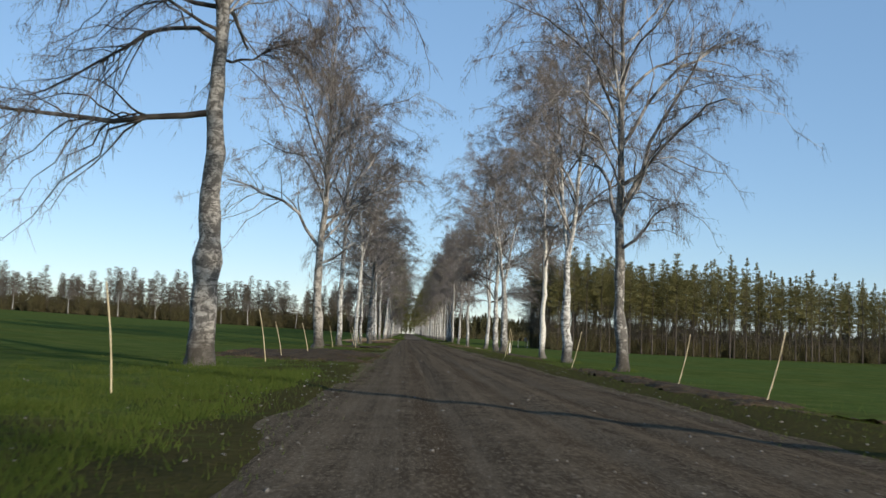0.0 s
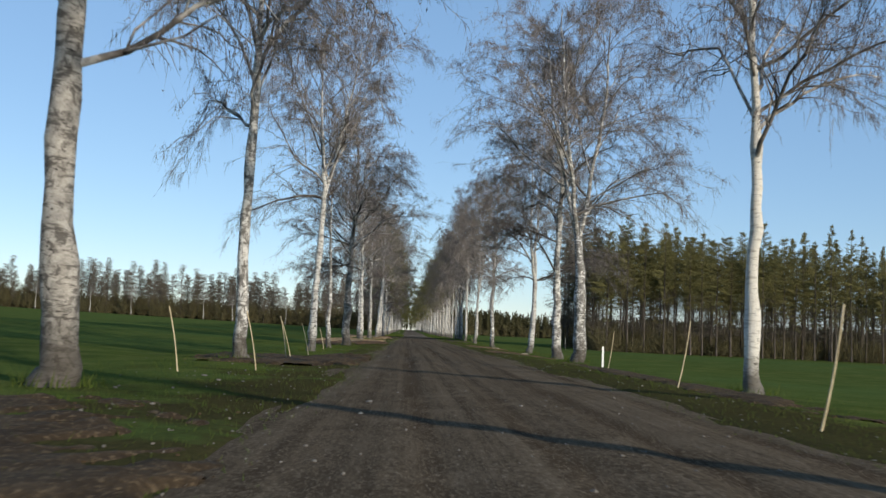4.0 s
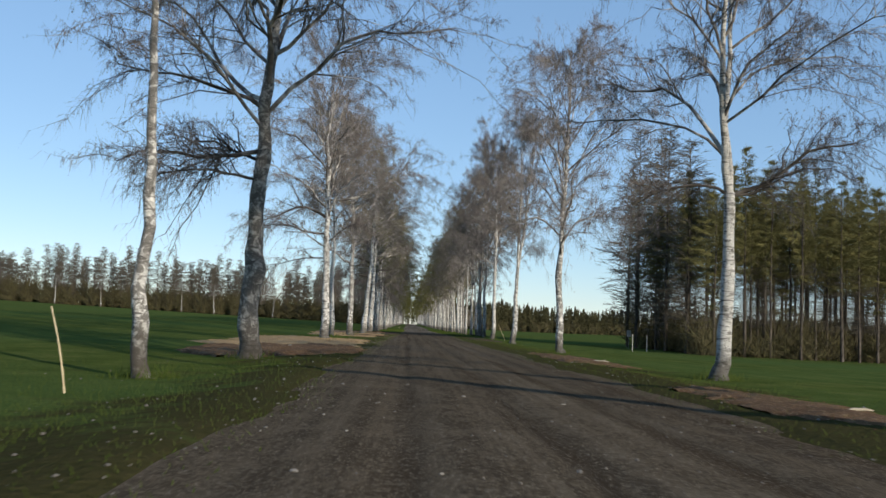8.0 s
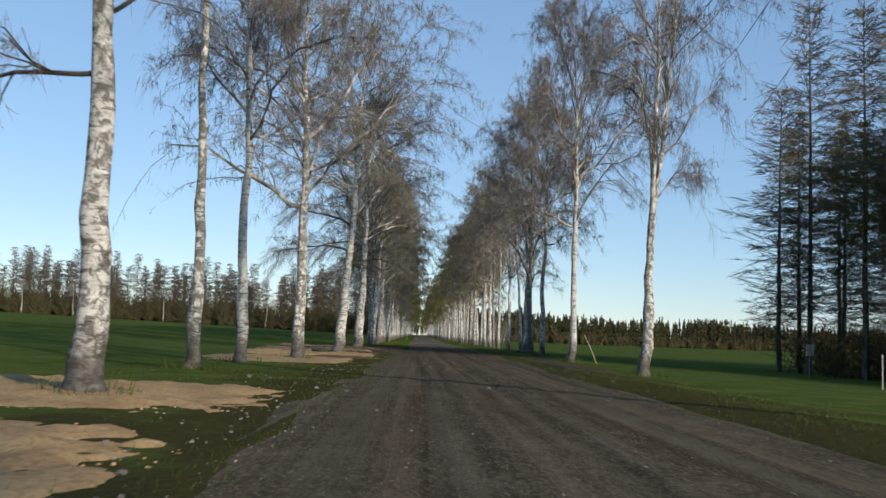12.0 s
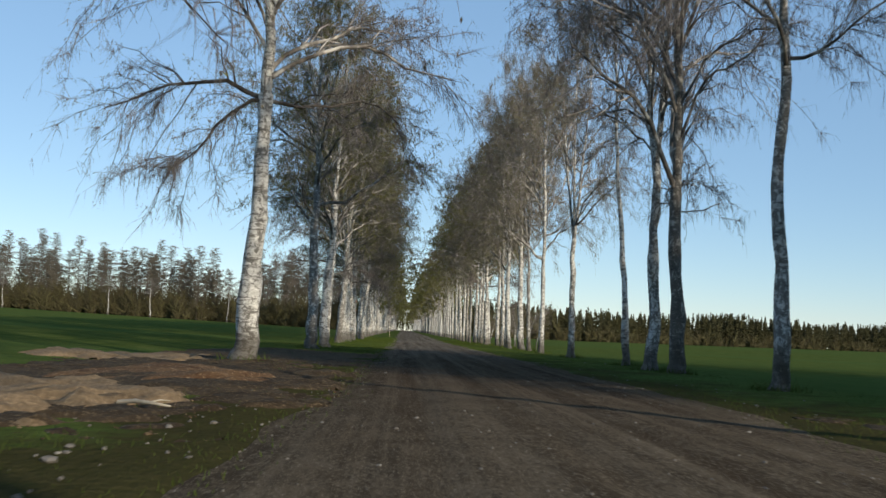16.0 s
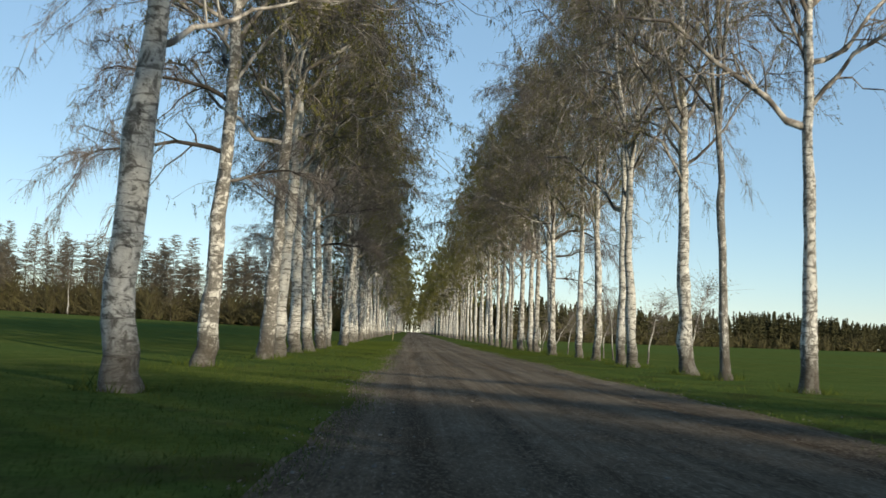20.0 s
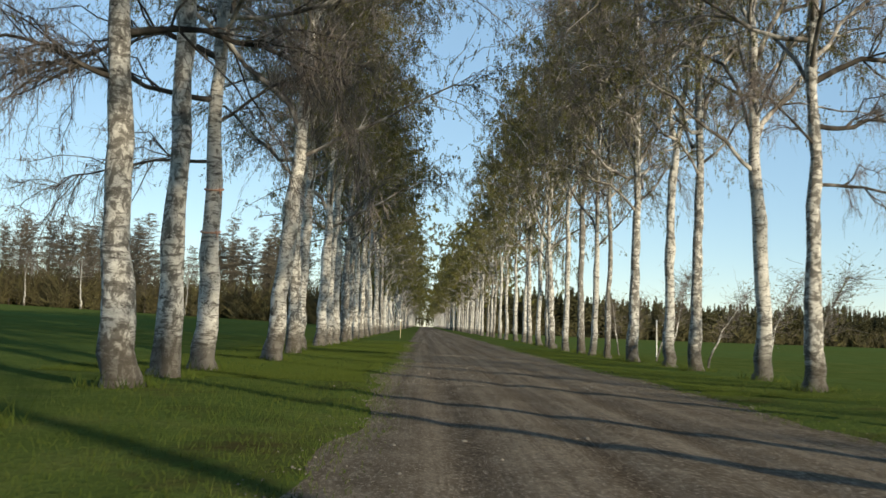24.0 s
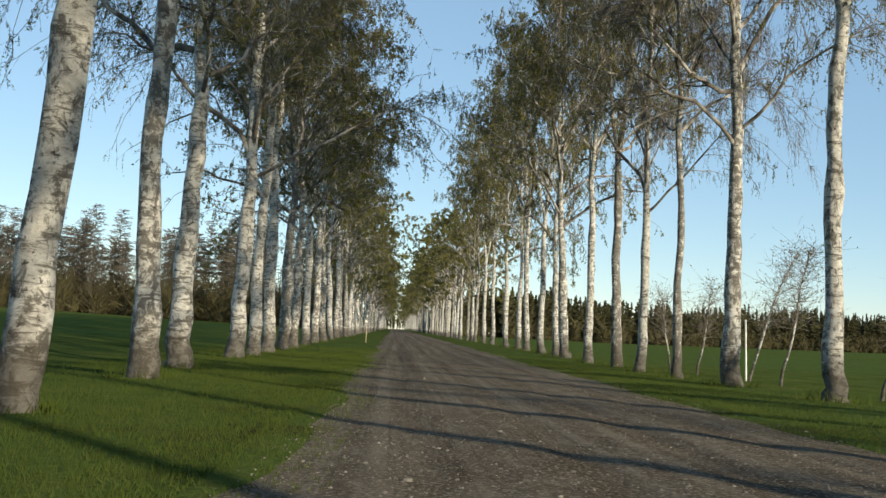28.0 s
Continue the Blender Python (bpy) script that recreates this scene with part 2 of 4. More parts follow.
def leaflets(at, size, rng):
    """Small folded leaves, each two triangles with a crease."""
    n = len(at)
    a = rng.normal(0, 1, (n, 3))
    a /= np.linalg.norm(a, axis=1)[:, None]
    b = np.cross(a, rng.normal(0, 1, (n, 3)))
    b /= np.linalg.norm(b, axis=1)[:, None]
    c = np.cross(a, b)
    s = (size * rng.uniform(0.6, 1.4, n))[:, None]
    v = np.stack([at, at + s * (a + 0.55 * b + 0.2 * c), at + s * 1.9 * a, at + s * (a - 0.55 * b + 0.2 * c)], 1).reshape(-1, 3)
    k = np.arange(n)[:, None, None] * 4
    t = (np.array([[0, 1, 2], [0, 2, 3]])[None] + k).reshape(-1, 3)
    return v, t


# ---------------------------------------------------------------- birch trees
def unit(v):
    return v / (np.linalg.norm(v) + 1e-9)


def birch(seed, height=19.0, radius=0.30, low=0.30, forks=1, fork_at=0.4, lean=(0, 0), limbs=20, spread=0.30, twigs=34000, leaves=3000, subs=(13, 19), extra=(),
          bark=None, label="tall white-barked birch with bare brown twigs on the grass verge", leaf_size=0.026, twig_r=0.007, buds=0):
    """One birch at the origin: trunk, limbs, twigs, young leaves."""
    rng = np.random.default_rng(seed)
    tree = thing("birch_tree", label, "tree", "avenue birches")
    trunk, branch = Tubes(), Tubes()
    stems = []
    top = height * 0.96
    zs = np.concatenate([[-0.25, 0.0, 0.12, 0.3, 0.6], np.arange(1.1, top, 0.62)])
    zs = zs[zs < (top if forks == 1 else fork_at * height)]
    wob = np.cumsum(rng.normal(0, 0.05, (len(zs), 2)), axis=0)
    wob -= wob[2]
    pts = np.stack([lean[0] * zs + wob[:, 0], lean[1] * zs + wob[:, 1], zs], 1)
    end = 0.12 if forks == 1 else 0.62
    rad = radius * (1 - (1 - end) * np.clip(zs / zs[-1], 0, 1) ** 0.9) * (1 + 0.27 * np.exp(-np.clip(zs, 0, 9) / 0.2) + 0.15 * np.exp(-np.clip(zs, 0, 9) / 0.9))
    for zb in rng.uniform(0.8, height * 0.6, 6):
        rad = rad * (1 + rng.uniform(0.06, 0.26) * np.exp(-((zs - zb) / 0.35) ** 2))
    rad *= 1 + rng.normal(0, 0.04, len(rad))
    trunk.add(pts, rad, 12, rng, 0.035)
    if forks == 1:
        stems.append((pts, rad))
    else:
        a0 = rng.uniform(0, 6.28)
        for k in range(forks):
            a = a0 + 6.28 * k / forks + rng.normal(0, 0.3)
            m = 14
            u = np.linspace(0, 1, m)
            span = (height - pts[-1, 2]) * rng.uniform(0.86, 1.0)
            out = span * rng.uniform(0.10, 0.22)
            curve = np.stack([np.cos(a) * out * (1.4 * u - 0.4 * u * u), np.sin(a) * out * (1.4 * u - 0.4 * u * u), span * u], 1)
            curve[1:, :2] += np.cumsum(rng.normal(0, 0.05, (m - 1, 2)), axis=0)
            p = pts[-1] + curve - np.array([0, 0, 0.15])
            r = np.linspace(radius * 0.62 / math.sqrt(forks) * 1.25, 0.03, m)
            trunk.add(p, r, 8, rng, 0.04)
            stems.append((p, r))
    child("trunk", trunk.mesh("trunk", bark or BARK), tree)
    nodes, dirs = [], []
    plan = []
    for p, r in stems:
        z0 = max(low * height, p[0, 2] + 0.4)
        count = max(4, int(limbs / len(stems)))
        hs = z0 + (p[-1, 2] - 0.3 - z0) * (np.arange(count) + rng.uniform(0.1, 0.9, count)) / count
        for i, h in enumerate(hs):
            rel = (h - low * height) / (height * (1 - low))
            ln = 1.2 * height * spread * np.interp(rel, [0, 0.3, 0.7, 1.0], [1.05, 1.15, 0.9, 0.35]) * rng.uniform(0.7, 1.25)
            plan.append((p, r, h, i * 2.4 + rng.normal(0, 0.45) + seed, ln, radians(rng.uniform(24, 56) + 20 * rel), rel, 1.0))
    for h, az, ln, el in extra:
        plan.append((*stems[0], h, radians(az), ln, radians(el), 0.25, 1.2))
    for p, r, h, a, ln, el, rel, stout in plan:
        at = np.array([np.interp(h, p[:, 2], p[:, k]) for k in range(3)])
        rs = np.interp(h, p[:, 2], r)
        flat = np.array([math.cos(a), math.sin(a), 0])
        m = 9
        u = np.linspace(0, 1, m)[:, None]
        rise = math.sin(el) * u - (0.06 + 0.20 * (1 - rel)) * u ** 2.6 + rng.uniform(-0.07, 0.09) * np.sin(u * 5.5)
        path = at + ln * (flat * math.cos(el) * u + np.array([0, 0, 1.0]) * rise)
        path[1:] += np.cumsum(rng.normal(0, 0.05 * ln / 3, (m - 1, 3)), axis=0)
        rl = min(rs * 0.52, 0.018 + 0.009 * ln) * rng.uniform(0.8, 1.25) * stout
        limb = Tubes()
        limb.add(path, rl * np.linspace(1, 0.35, m) ** 1.2, 6)
        for j in range(max(2, round(rng.integers(*subs) * min(1.0, ln / 3.0) * stout))):
            w = rng.uniform(0.18, 1.0)
            k = w * (m - 1)
            b0 = np.array([np.interp(k, np.arange(m), path[:, c]) for c in range(3)])
            fw = unit(path[min(m - 1, int(k) + 1)] - path[max(0, int(k) - 1)])
            sd_ = unit(np.cross(fw, rng.normal(0, 1, 3)))
            dd = unit(fw * 0.7 + sd_ * rng.uniform(0.4, 0.95) + np.array([0, 0, 0.18]))
            l2 = ln * rng.uniform(0.28, 0.62) * (1.2 - 0.45 * w)
            q = np.linspace(0, 1, 6)[:, None]
            sub = b0 + l2 * (dd * q + np.array([0, 0, -0.34]) * q ** 2.2)
            sub[1:] += rng.normal(0, 0.03 * l2, (5, 3))
            limb.add(sub, np.linspace(max(0.015, rl * 0.5 * (1.1 - w)), 0.008, 6), 3)
            nodes.append(sub)
            dirs.append(np.repeat(dd[None], 6, 0))
        child("limb", limb.mesh("limb", LIMB if stout == 1.0 else DARK_LIMB), tree)
        nodes.append(path[4:])
        dirs.append(np.repeat(flat[None], m - 4, 0))
    runs = [len(r) for r in nodes]
    nodes, dirs = np.concatenate(nodes), np.concatenate(dirs)
    if twigs:
        share = np.repeat(rng.lognormal(0, 0.3, len(runs)), runs) * np.concatenate([np.linspace(0.6, 1.3, r) for r in runs])
        pick = rng.choice(len(nodes), twigs, p=share / share.sum())
        nxt = np.clip(pick + 1, 0, len(nodes) - 1)
        w = rng.uniform(0, 1, (twigs, 1))
        step = nodes[nxt] - nodes[pick]
        step[np.linalg.norm(step, axis=1) > 1.5] = 0
        b = nodes[pick] + step * w
        way = dirs[pick] * 0.34 + rng.normal(0, 0.27, (twigs, 3)) + np.array([0, 0, -0.06])
        way *= rng.uniform(0.5, 1.3, (twigs, 1))
        third = twigs // 3                       # the finer two thirds hang from the tips of the rest
        for part_ in range(1, 3):
            n = min(third, twigs - part_ * third)
            u = rng.uniform(0.25, 1.0, (n, 1))
            b[part_ * third:part_ * third + n] = b[:n] + way[:n] * u
            hang = rng.normal(0, 0.13, (n, 3)) + way[:n] * 0.2 + np.array([0, 0, -0.34])
            way[part_ * third:part_ * third + n] = hang * rng.uniform(0.4, 1.35, (n, 1))
        v, t = spikes(b, way, rng.uniform(0.7, 1.3, twigs) * twig_r)
        child("crown", mesh_from("crown", v, t, None, TWIG), tree, "fine drooping grey-brown twigs")
        if leaves:
            k = rng.integers(twigs // 3, twigs, leaves)
            v, t = leaflets(b[k] + way[k] * rng.uniform(0.2, 1.0, (leaves, 1)), leaf_size, rng)
            child("foliage", mesh_from("foliage", v, t, None, LEAF), tree, "sparse young olive-green leaves")
        if buds:
            k = rng.integers(twigs // 3, twigs, buds)
            v, t = leaflets(b[k] + way[k] * rng.uniform(0.2, 1.0, (buds, 1)), 0.022, rng)
            child("catkin_growth", mesh_from("catkin_growth", v, t, None, BUD), tree, "small brown catkins and opening buds")
    return tree


# ---------------------------------------------------------------- ground
def lift(y):
    """The whole land rises a little towards the avenue's far end."""
    return 0.004 * np.clip(np.asarray(y, float) - 330, 0, 600)


def land(x, y):
    """Height of the ground: a level roadside, the field rising on one hand and falling on the other."""
    x, y = np.asarray(x, float), np.asarray(y, float)
    rise = 0.026 * np.clip(-x - 9, 0, 311)
    fall = 0.035 * np.clip(x - 11.5, 0, 10) + 0.01 * np.clip(x - 21.5, 0, 50)
    z = lift(y) + rise - fall - 0.25 * np.clip((x - 6.6) / 3.0, 0, 1) * np.clip((215 - y) / 60, 0, 1)
    z = z - 0.2 * np.clip((-x - 2.2) / 2.0, 0, 1) * np.exp(-((y - 107) / 24) ** 4)
    near = np.exp(-((x - 2.5) / 30) ** 2)
    z = z + 0.05 * near * np.sin(x * 0.9 + 0.31 * y) * np.sin(0.23 * y + 1.0) * (np.abs(x - 2.6) > 4.2)
    return z


ROAD_L, ROAD_R = -1.25, 6.1


def road_edges(y):
    y = np.asarray(y, float)
    wave = 0.14 * np.sin(y * 0.31) + 0.09 * np.sin(y * 0.83 + 1.3) + 0.02 * np.sin(y * 2.3)
    wave2 = 0.14 * np.sin(y * 0.27 + 2) + 0.09 * np.sin(y * 0.71 + 0.4) + 0.02 * np.sin(y * 2.1)
    early = np.clip((215 - y) / 40, 0, 1)
    return ROAD_L + wave - 0.45 * early, ROAD_R + wave2 - 0.8 * early


def sheet(name, xs, ys, height, mat, smooth=True):
    gx, gy = np.meshgrid(xs, ys)
    gx, gy = gx.astype(float), gy.astype(float)
    gx, gy, gz = height(gx, gy)
    n, m = gx.shape
    i, j = np.meshgrid(np.arange(n - 1), np.arange(m - 1), indexing="ij")
    k = i * m + j
    q = np.stack([k, k + 1, k + m + 1, k + m], -1).reshape(-1, 4)
    return mesh_from(name, np.stack([gx, gy, gz], -1).reshape(-1, 3), None, q, mat, smooth)


def field_material():
    m, nt, b = material("grass_field", 1.0, 0.0)
    v = coords(nt)
    big = noise_tex(nt, coords(nt, (0.5, 1, 1)), 0.035, 4, 0.6)
    midn = noise_tex(nt, v, 0.55, 5, 0.65)
    fine = noise_tex(nt, v, 9.0, 4, 0.7)
    c = ramp(nt, midn, [(0.32, (0.056, 0.08, 0.02)), (0.52, (0.085, 0.112, 0.029)), (0.70, (0.125, 0.134, 0.042))])
    c = mix(nt, ramp(nt, big, [(0.42, grey(0)), (0.62, grey(0.7))]), c, (0.075, 0.118, 0.036))
    c = mix(nt, ramp(nt, fine, [(0.45, grey(0.0)), (0.75, grey(0.6))]), c, (0.028, 0.038, 0.011))
    # bare, brownish strips along the roadside
    sep = nt.nodes.new("ShaderNodeSeparateXYZ")
    nt.links.new(v, sep.inputs[0])
    off = nt.nodes.new("ShaderNodeMath")
    off.operation = "SUBTRACT"
    nt.links.new(sep.outputs["X"], off.inputs[0])
    off.inputs[1].default_value = 2.5
    ab = nt.nodes.new("ShaderNodeMath")
    ab.operation = "ABSOLUTE"
    nt.links.new(off.outputs[0], ab.inputs[0])
    side = nt.nodes.new("ShaderNodeMapRange")
    side.inputs[1].default_value, side.inputs[2].default_value = 3.4, 8.5
    side.inputs[3].default_value, side.inputs[4].default_value = 0.40, 0.0
    nt.links.new(ab.outputs[0], side.inputs[0])
    along = nt.nodes.new("ShaderNodeMapRange")
    along.inputs[1].default_value, along.inputs[2].default_value = 200, 240
    along.inputs[3].default_value, along.inputs[4].default_value = 1.0, 0.3
    nt.links.new(sep.outputs["Y"], along.inputs[0])
    mul = nt.nodes.new("ShaderNodeMath")
    mul.operation = "MULTIPLY"
    nt.links.new(side.outputs[0], mul.inputs[0])
    nt.links.new(along.outputs[0], mul.inputs[1])
    add = nt.nodes.new("ShaderNodeMath")
    add.operation = "ADD"
    nt.links.new(mul.outputs[0], add.inputs[0])
    nt.links.new(noise_tex(nt, v, 0.35, 6, 0.7), add.inputs[1])
    soil = ramp(nt, fine, [(0.3, (0.0266, 0.0196, 0.0107)), (0.7, (0.0708, 0.053, 0.0277))])
    c = mix(nt, ramp(nt, add.outputs[0], [(0.60, grey(0)), (0.76, grey(0.8))]), c, soil)
    nt.links.new(c, b.inputs["Base Color"])
    bump(nt, b, fine, 0.8, 0.06)
    return m


def gravel_material():
    m, nt, b = material("gravel_road", 1.0, 0.0)
    v = coords(nt)
    stone = noise_tex(nt, v, 24.0, 4, 0.75)
    grit = noise_tex(nt, v, 7.0, 5, 0.7)
    streak = noise_tex(nt, coords(nt, (2.6, 0.022, 1)), 1.0, 6, 0.7)
    blot = noise_tex(nt, v, 0.45, 5, 0.65)
    c = ramp(nt, streak, [(0.38, (0.058, 0.0455, 0.033)), (0.50, (0.1, 0.0786, 0.0554)), (0.62, (0.15, 0.12, 0.086))])
    c = mix(nt, ramp(nt, blot, [(0.40, grey(0.5)), (0.60, grey(0))]), c, (0.0666, 0.0513, 0.0355))
    c = mix(nt, ramp(nt, noise_tex(nt, coords(nt, (1, 0.5, 1)), 2.2, 6, 0.72, 0.5), [(0.46, grey(0)), (0.66, grey(0.55))]), c, (0.162, 0.129, 0.0918))
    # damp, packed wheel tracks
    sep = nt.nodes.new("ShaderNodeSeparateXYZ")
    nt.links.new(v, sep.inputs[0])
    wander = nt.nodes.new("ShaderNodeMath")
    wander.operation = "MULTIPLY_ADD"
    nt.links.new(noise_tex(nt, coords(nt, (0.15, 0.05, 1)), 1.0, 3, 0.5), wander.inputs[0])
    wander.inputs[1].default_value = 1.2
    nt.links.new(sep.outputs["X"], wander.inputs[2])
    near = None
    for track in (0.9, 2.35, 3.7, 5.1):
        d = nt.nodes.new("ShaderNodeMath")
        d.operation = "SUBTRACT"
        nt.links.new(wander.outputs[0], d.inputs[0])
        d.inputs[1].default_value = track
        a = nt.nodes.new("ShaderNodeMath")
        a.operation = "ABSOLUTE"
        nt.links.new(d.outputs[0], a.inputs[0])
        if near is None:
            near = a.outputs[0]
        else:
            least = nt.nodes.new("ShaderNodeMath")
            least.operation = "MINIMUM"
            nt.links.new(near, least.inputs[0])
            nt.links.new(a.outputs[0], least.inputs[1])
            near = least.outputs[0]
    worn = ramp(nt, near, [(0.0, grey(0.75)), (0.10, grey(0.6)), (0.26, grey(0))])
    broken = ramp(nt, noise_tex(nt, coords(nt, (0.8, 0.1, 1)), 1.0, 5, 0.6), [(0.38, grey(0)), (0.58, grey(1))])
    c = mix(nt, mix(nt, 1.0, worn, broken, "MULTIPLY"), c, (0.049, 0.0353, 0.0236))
    c = mix(nt, ramp(nt, grit, [(0.5, grey(0)), (0.75, grey(0.5))]), c, (0.049, 0.0371, 0.0251))
    c = mix(nt, ramp(nt, stone, [(0.54, grey(0)), (0.64, grey(0.9))]), c, (0.26, 0.215, 0.16))
    c = mix(nt, ramp(nt, stone, [(0.34, grey(0.8)), (0.44, grey(0))]), c, (0.035, 0.028, 0.02))
    # loose, paler gravel on the last stretch, the older surface before it a little darker
    laid = nt.nodes.new("ShaderNodeMapRange")
    laid.inputs[1].default_value, laid.inputs[2].default_value = 226, 262
    nt.links.new(sep.outputs["Y"], laid.inputs[0])
    c = mix(nt, 1.0, c, mix(nt, laid.outputs[0], (0.93, 0.92, 0.9), (1.3, 1.36, 1.48)), "MULTIPLY")
    belt_shade = nt.nodes.new("ShaderNodeMapRange")             # larch belt's shade across this stretch, painted into the road colour
    belt_shade.interpolation_type = "SMOOTHSTEP"
    belt_shade.inputs[1].default_value, belt_shade.inputs[2].default_value = 196, 214
    nt.links.new(sep.outputs["Y"], belt_shade.inputs[0])
    shade_left = nt.nodes.new("ShaderNodeMath")
    shade_left.operation = "SUBTRACT"
    shade_left.use_clamp = True
    nt.links.new(belt_shade.outputs[0], shade_left.inputs[0])
    nt.links.new(laid.outputs[0], shade_left.inputs[1])
    c = mix(nt, 1.0, c, mix(nt, shade_left.outputs[0], (1, 1, 1), (0.80, 0.77, 0.77)), "MULTIPLY")
    nt.links.new(c, b.inputs["Base Color"])
    bump(nt, b, mix(nt, 0.5, stone, grit), 0.9, 0.03)
    return m


FIELD = field_material()
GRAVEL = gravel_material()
xs = np.unique(np.concatenate([np.linspace(-1500, -320, 12), np.linspace(-320, -30, 24), np.linspace(-30, 40, 141), np.linspace(-3.2, -0.2, 19), np.linspace(4.2, 7.4, 20), np.linspace(40, 320, 24), np.linspace(320, 1500, 12)]))
ys = np.unique(np.concatenate([np.linspace(-250, -20, 12), np.linspace(-20, 420, 441), np.linspace(420, 900, 60), np.linspace(900, 2600, 18)]))


def field_height(x, y):
    z = land(x, y)
    l, r = road_edges(y)
    inside = np.clip(np.minimum(x - l, r - x) / 0.8, 0, 1)
    ragged = 0.008 * np.sin(x * 9.1 + y * 2.3) * np.sin(x * 4.7 - y * 3.9) + 0.010 * np.sin(x * 23 + y * 11) * np.sin(y * 7.3 - x * 5)
    return x, y, z - 0.09 * inside + ragged * (np.abs(x - 2.4) < 8)


ground = tagged(new("ground", sheet("ground", xs, ys, field_height, FIELD)), "gently sloping green spring field with bare patches along the road", "ground", kind="structure")

RUTS = (0.35, 1.85, 3.1, 4.55)


def road_height(u, y):
    l, r = road_edges(y)
    x = l - 0.5 + u * (r - l + 1.0)
    crown = lift(y) + 0.05 * (1 - ((x - (l + r) / 2) / ((r - l) / 2)) ** 2) - 0.03
    z = crown + 0.006 * np.sin(x * 5 + np.sin(y * 0.05) * 3) + 0.006 * np.sin(y * 1.7 + x * 2) * np.sin(y * 0.37)
    for c in RUTS:
        z = z - 0.022 * np.exp(-((x - c - 0.15 * np.sin(y * 0.035 + c)) / 0.22) ** 2)
    rim = np.clip(np.minimum(u, 1 - u) / 0.07, 0, 1)
    z = z - 0.05 * (1 - rim) ** 1.5 + (0.012 * np.sin(x * 11 + y * 3.1) * np.sin(y * 5.3 - x * 6)) * (1 - rim)
    return x, y, z


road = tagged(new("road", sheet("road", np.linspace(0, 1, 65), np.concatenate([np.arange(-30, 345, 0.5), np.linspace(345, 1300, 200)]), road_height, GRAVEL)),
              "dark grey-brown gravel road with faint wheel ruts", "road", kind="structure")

# ---------------------------------------------------------------- the avenue
BIRCHES = [
    birch(11, buds=18000, height=19, radius=0.33, low=0.30, limbs=19, spread=0.31, lean=(0.01, 0)),
    birch(12, buds=18000, height=19, radius=0.29, low=0.24, bark=OLD_BARK, limbs=26, spread=0.30),
    birch(13, buds=18000, height=20, radius=0.27, low=0.30, limbs=26, spread=0.26, lean=(-0.01, 0.01)),
    birch(14, buds=18000, height=18, radius=0.30, low=0.30, forks=2, fork_at=0.34, limbs=26, spread=0.25),
    birch(15, buds=18000, height=19, radius=0.31, low=0.32, forks=3, fork_at=0.36, limbs=27, spread=0.27),
    birch(16, buds=18000, height=19, radius=0.24, low=0.38, limbs=22, spread=0.24, lean=(0.01, 0)),
    birch(17, buds=18000, height=20, radius=0.32, low=0.33, forks=2, fork_at=0.42, limbs=26, spread=0.27),
    birch(18, buds=18000, height=18, radius=0.28, low=0.36, limbs=24, spread=0.29, lean=(0.015, 0.01)),
]
# birches with boughs of their own that stand out against the sky: height, bearing, length, slope of each
NOTABLE = [
    birch(71, buds=18000, height=21, radius=0.34, low=0.44, bark=OLD_BARK, limbs=24, spread=0.30, lean=(0.015, 0), extra=((7.2, 182, 6.6, 6), (10.3, 175, 5.8, 20), (9.2, 190, 5.2, -6), (8.8, 20, 3.2, 25), (11.0, 8, 5.0, 22), (9.6, 230, 4.0, 20))),
    birch(72, buds=18000, height=19, radius=0.26, low=0.42, forks=2, fork_at=0.5, limbs=26, spread=0.27, extra=((8.3, 182, 5.2, 3), (7.6, 60, 3.6, 35))),
    birch(73, buds=18000, height=18, radius=0.33, low=0.42, bark=OLD_BARK, limbs=22, spread=0.30, lean=(0.01, 0), extra=((7.0, 190, 4.4, -4), (6.6, 150, 4.0, 24), (8.4, 200, 5.0, 20), (6.0, 215, 3.6, 0))),
    birch(74, buds=18000, height=19, radius=0.27, low=0.40, limbs=22, spread=0.29, extra=((5.4, 182, 3.9, 0), (8.1, 178, 5.4, 6), (7.0, 205, 4.2, 14), (6.4, 20, 3.0, 45))),
    birch(75, buds=18000, height=19, radius=0.30, low=0.40, limbs=22, spread=0.29, lean=(0.02, 0), extra=((6.0, 182, 4.2, 8), (7.4, 170, 4.6, 26), (5.2, 10, 3.4, 12))),
    birch(76, buds=18000, height=20, radius=0.31, low=0.40, forks=2, fork_at=0.40, limbs=24, spread=0.28, extra=((6.2, 180, 4.6, 8), (5.6, 195, 3.2, -35), (6.6, 15, 4.0, 10))),
    birch(77, buds=18000, height=19, radius=0.28, low=0.42, limbs=22, spread=0.24, lean=(0.01, 0), extra=((5.2, 178, 5.6, 58), (5.6, 10, 4.2, 26), (7.2, 185, 3.8, 35))),
    birch(78, buds=18000, height=19, radius=0.27, low=0.40, forks=2, fork_at=0.36, limbs=22, spread=0.27, extra=((5.0, 2, 3.8, 26), (6.5, 184, 3.8, 3), (6.0, 4, 5.4, 34))),
    birch(79, buds=18000, height=20, radius=0.26, low=0.34, limbs=26, spread=0.26, bark=WHITE_BARK, label="birch with a strikingly clean white trunk"),
]
SLIM = birch(21, 15, 0.15, 0.55, limbs=16, spread=0.16, twigs=2600, leaves=700, label="slender young birch with a thin pale trunk")
LEAFY = "white-barked birch with olive-green young leaves"
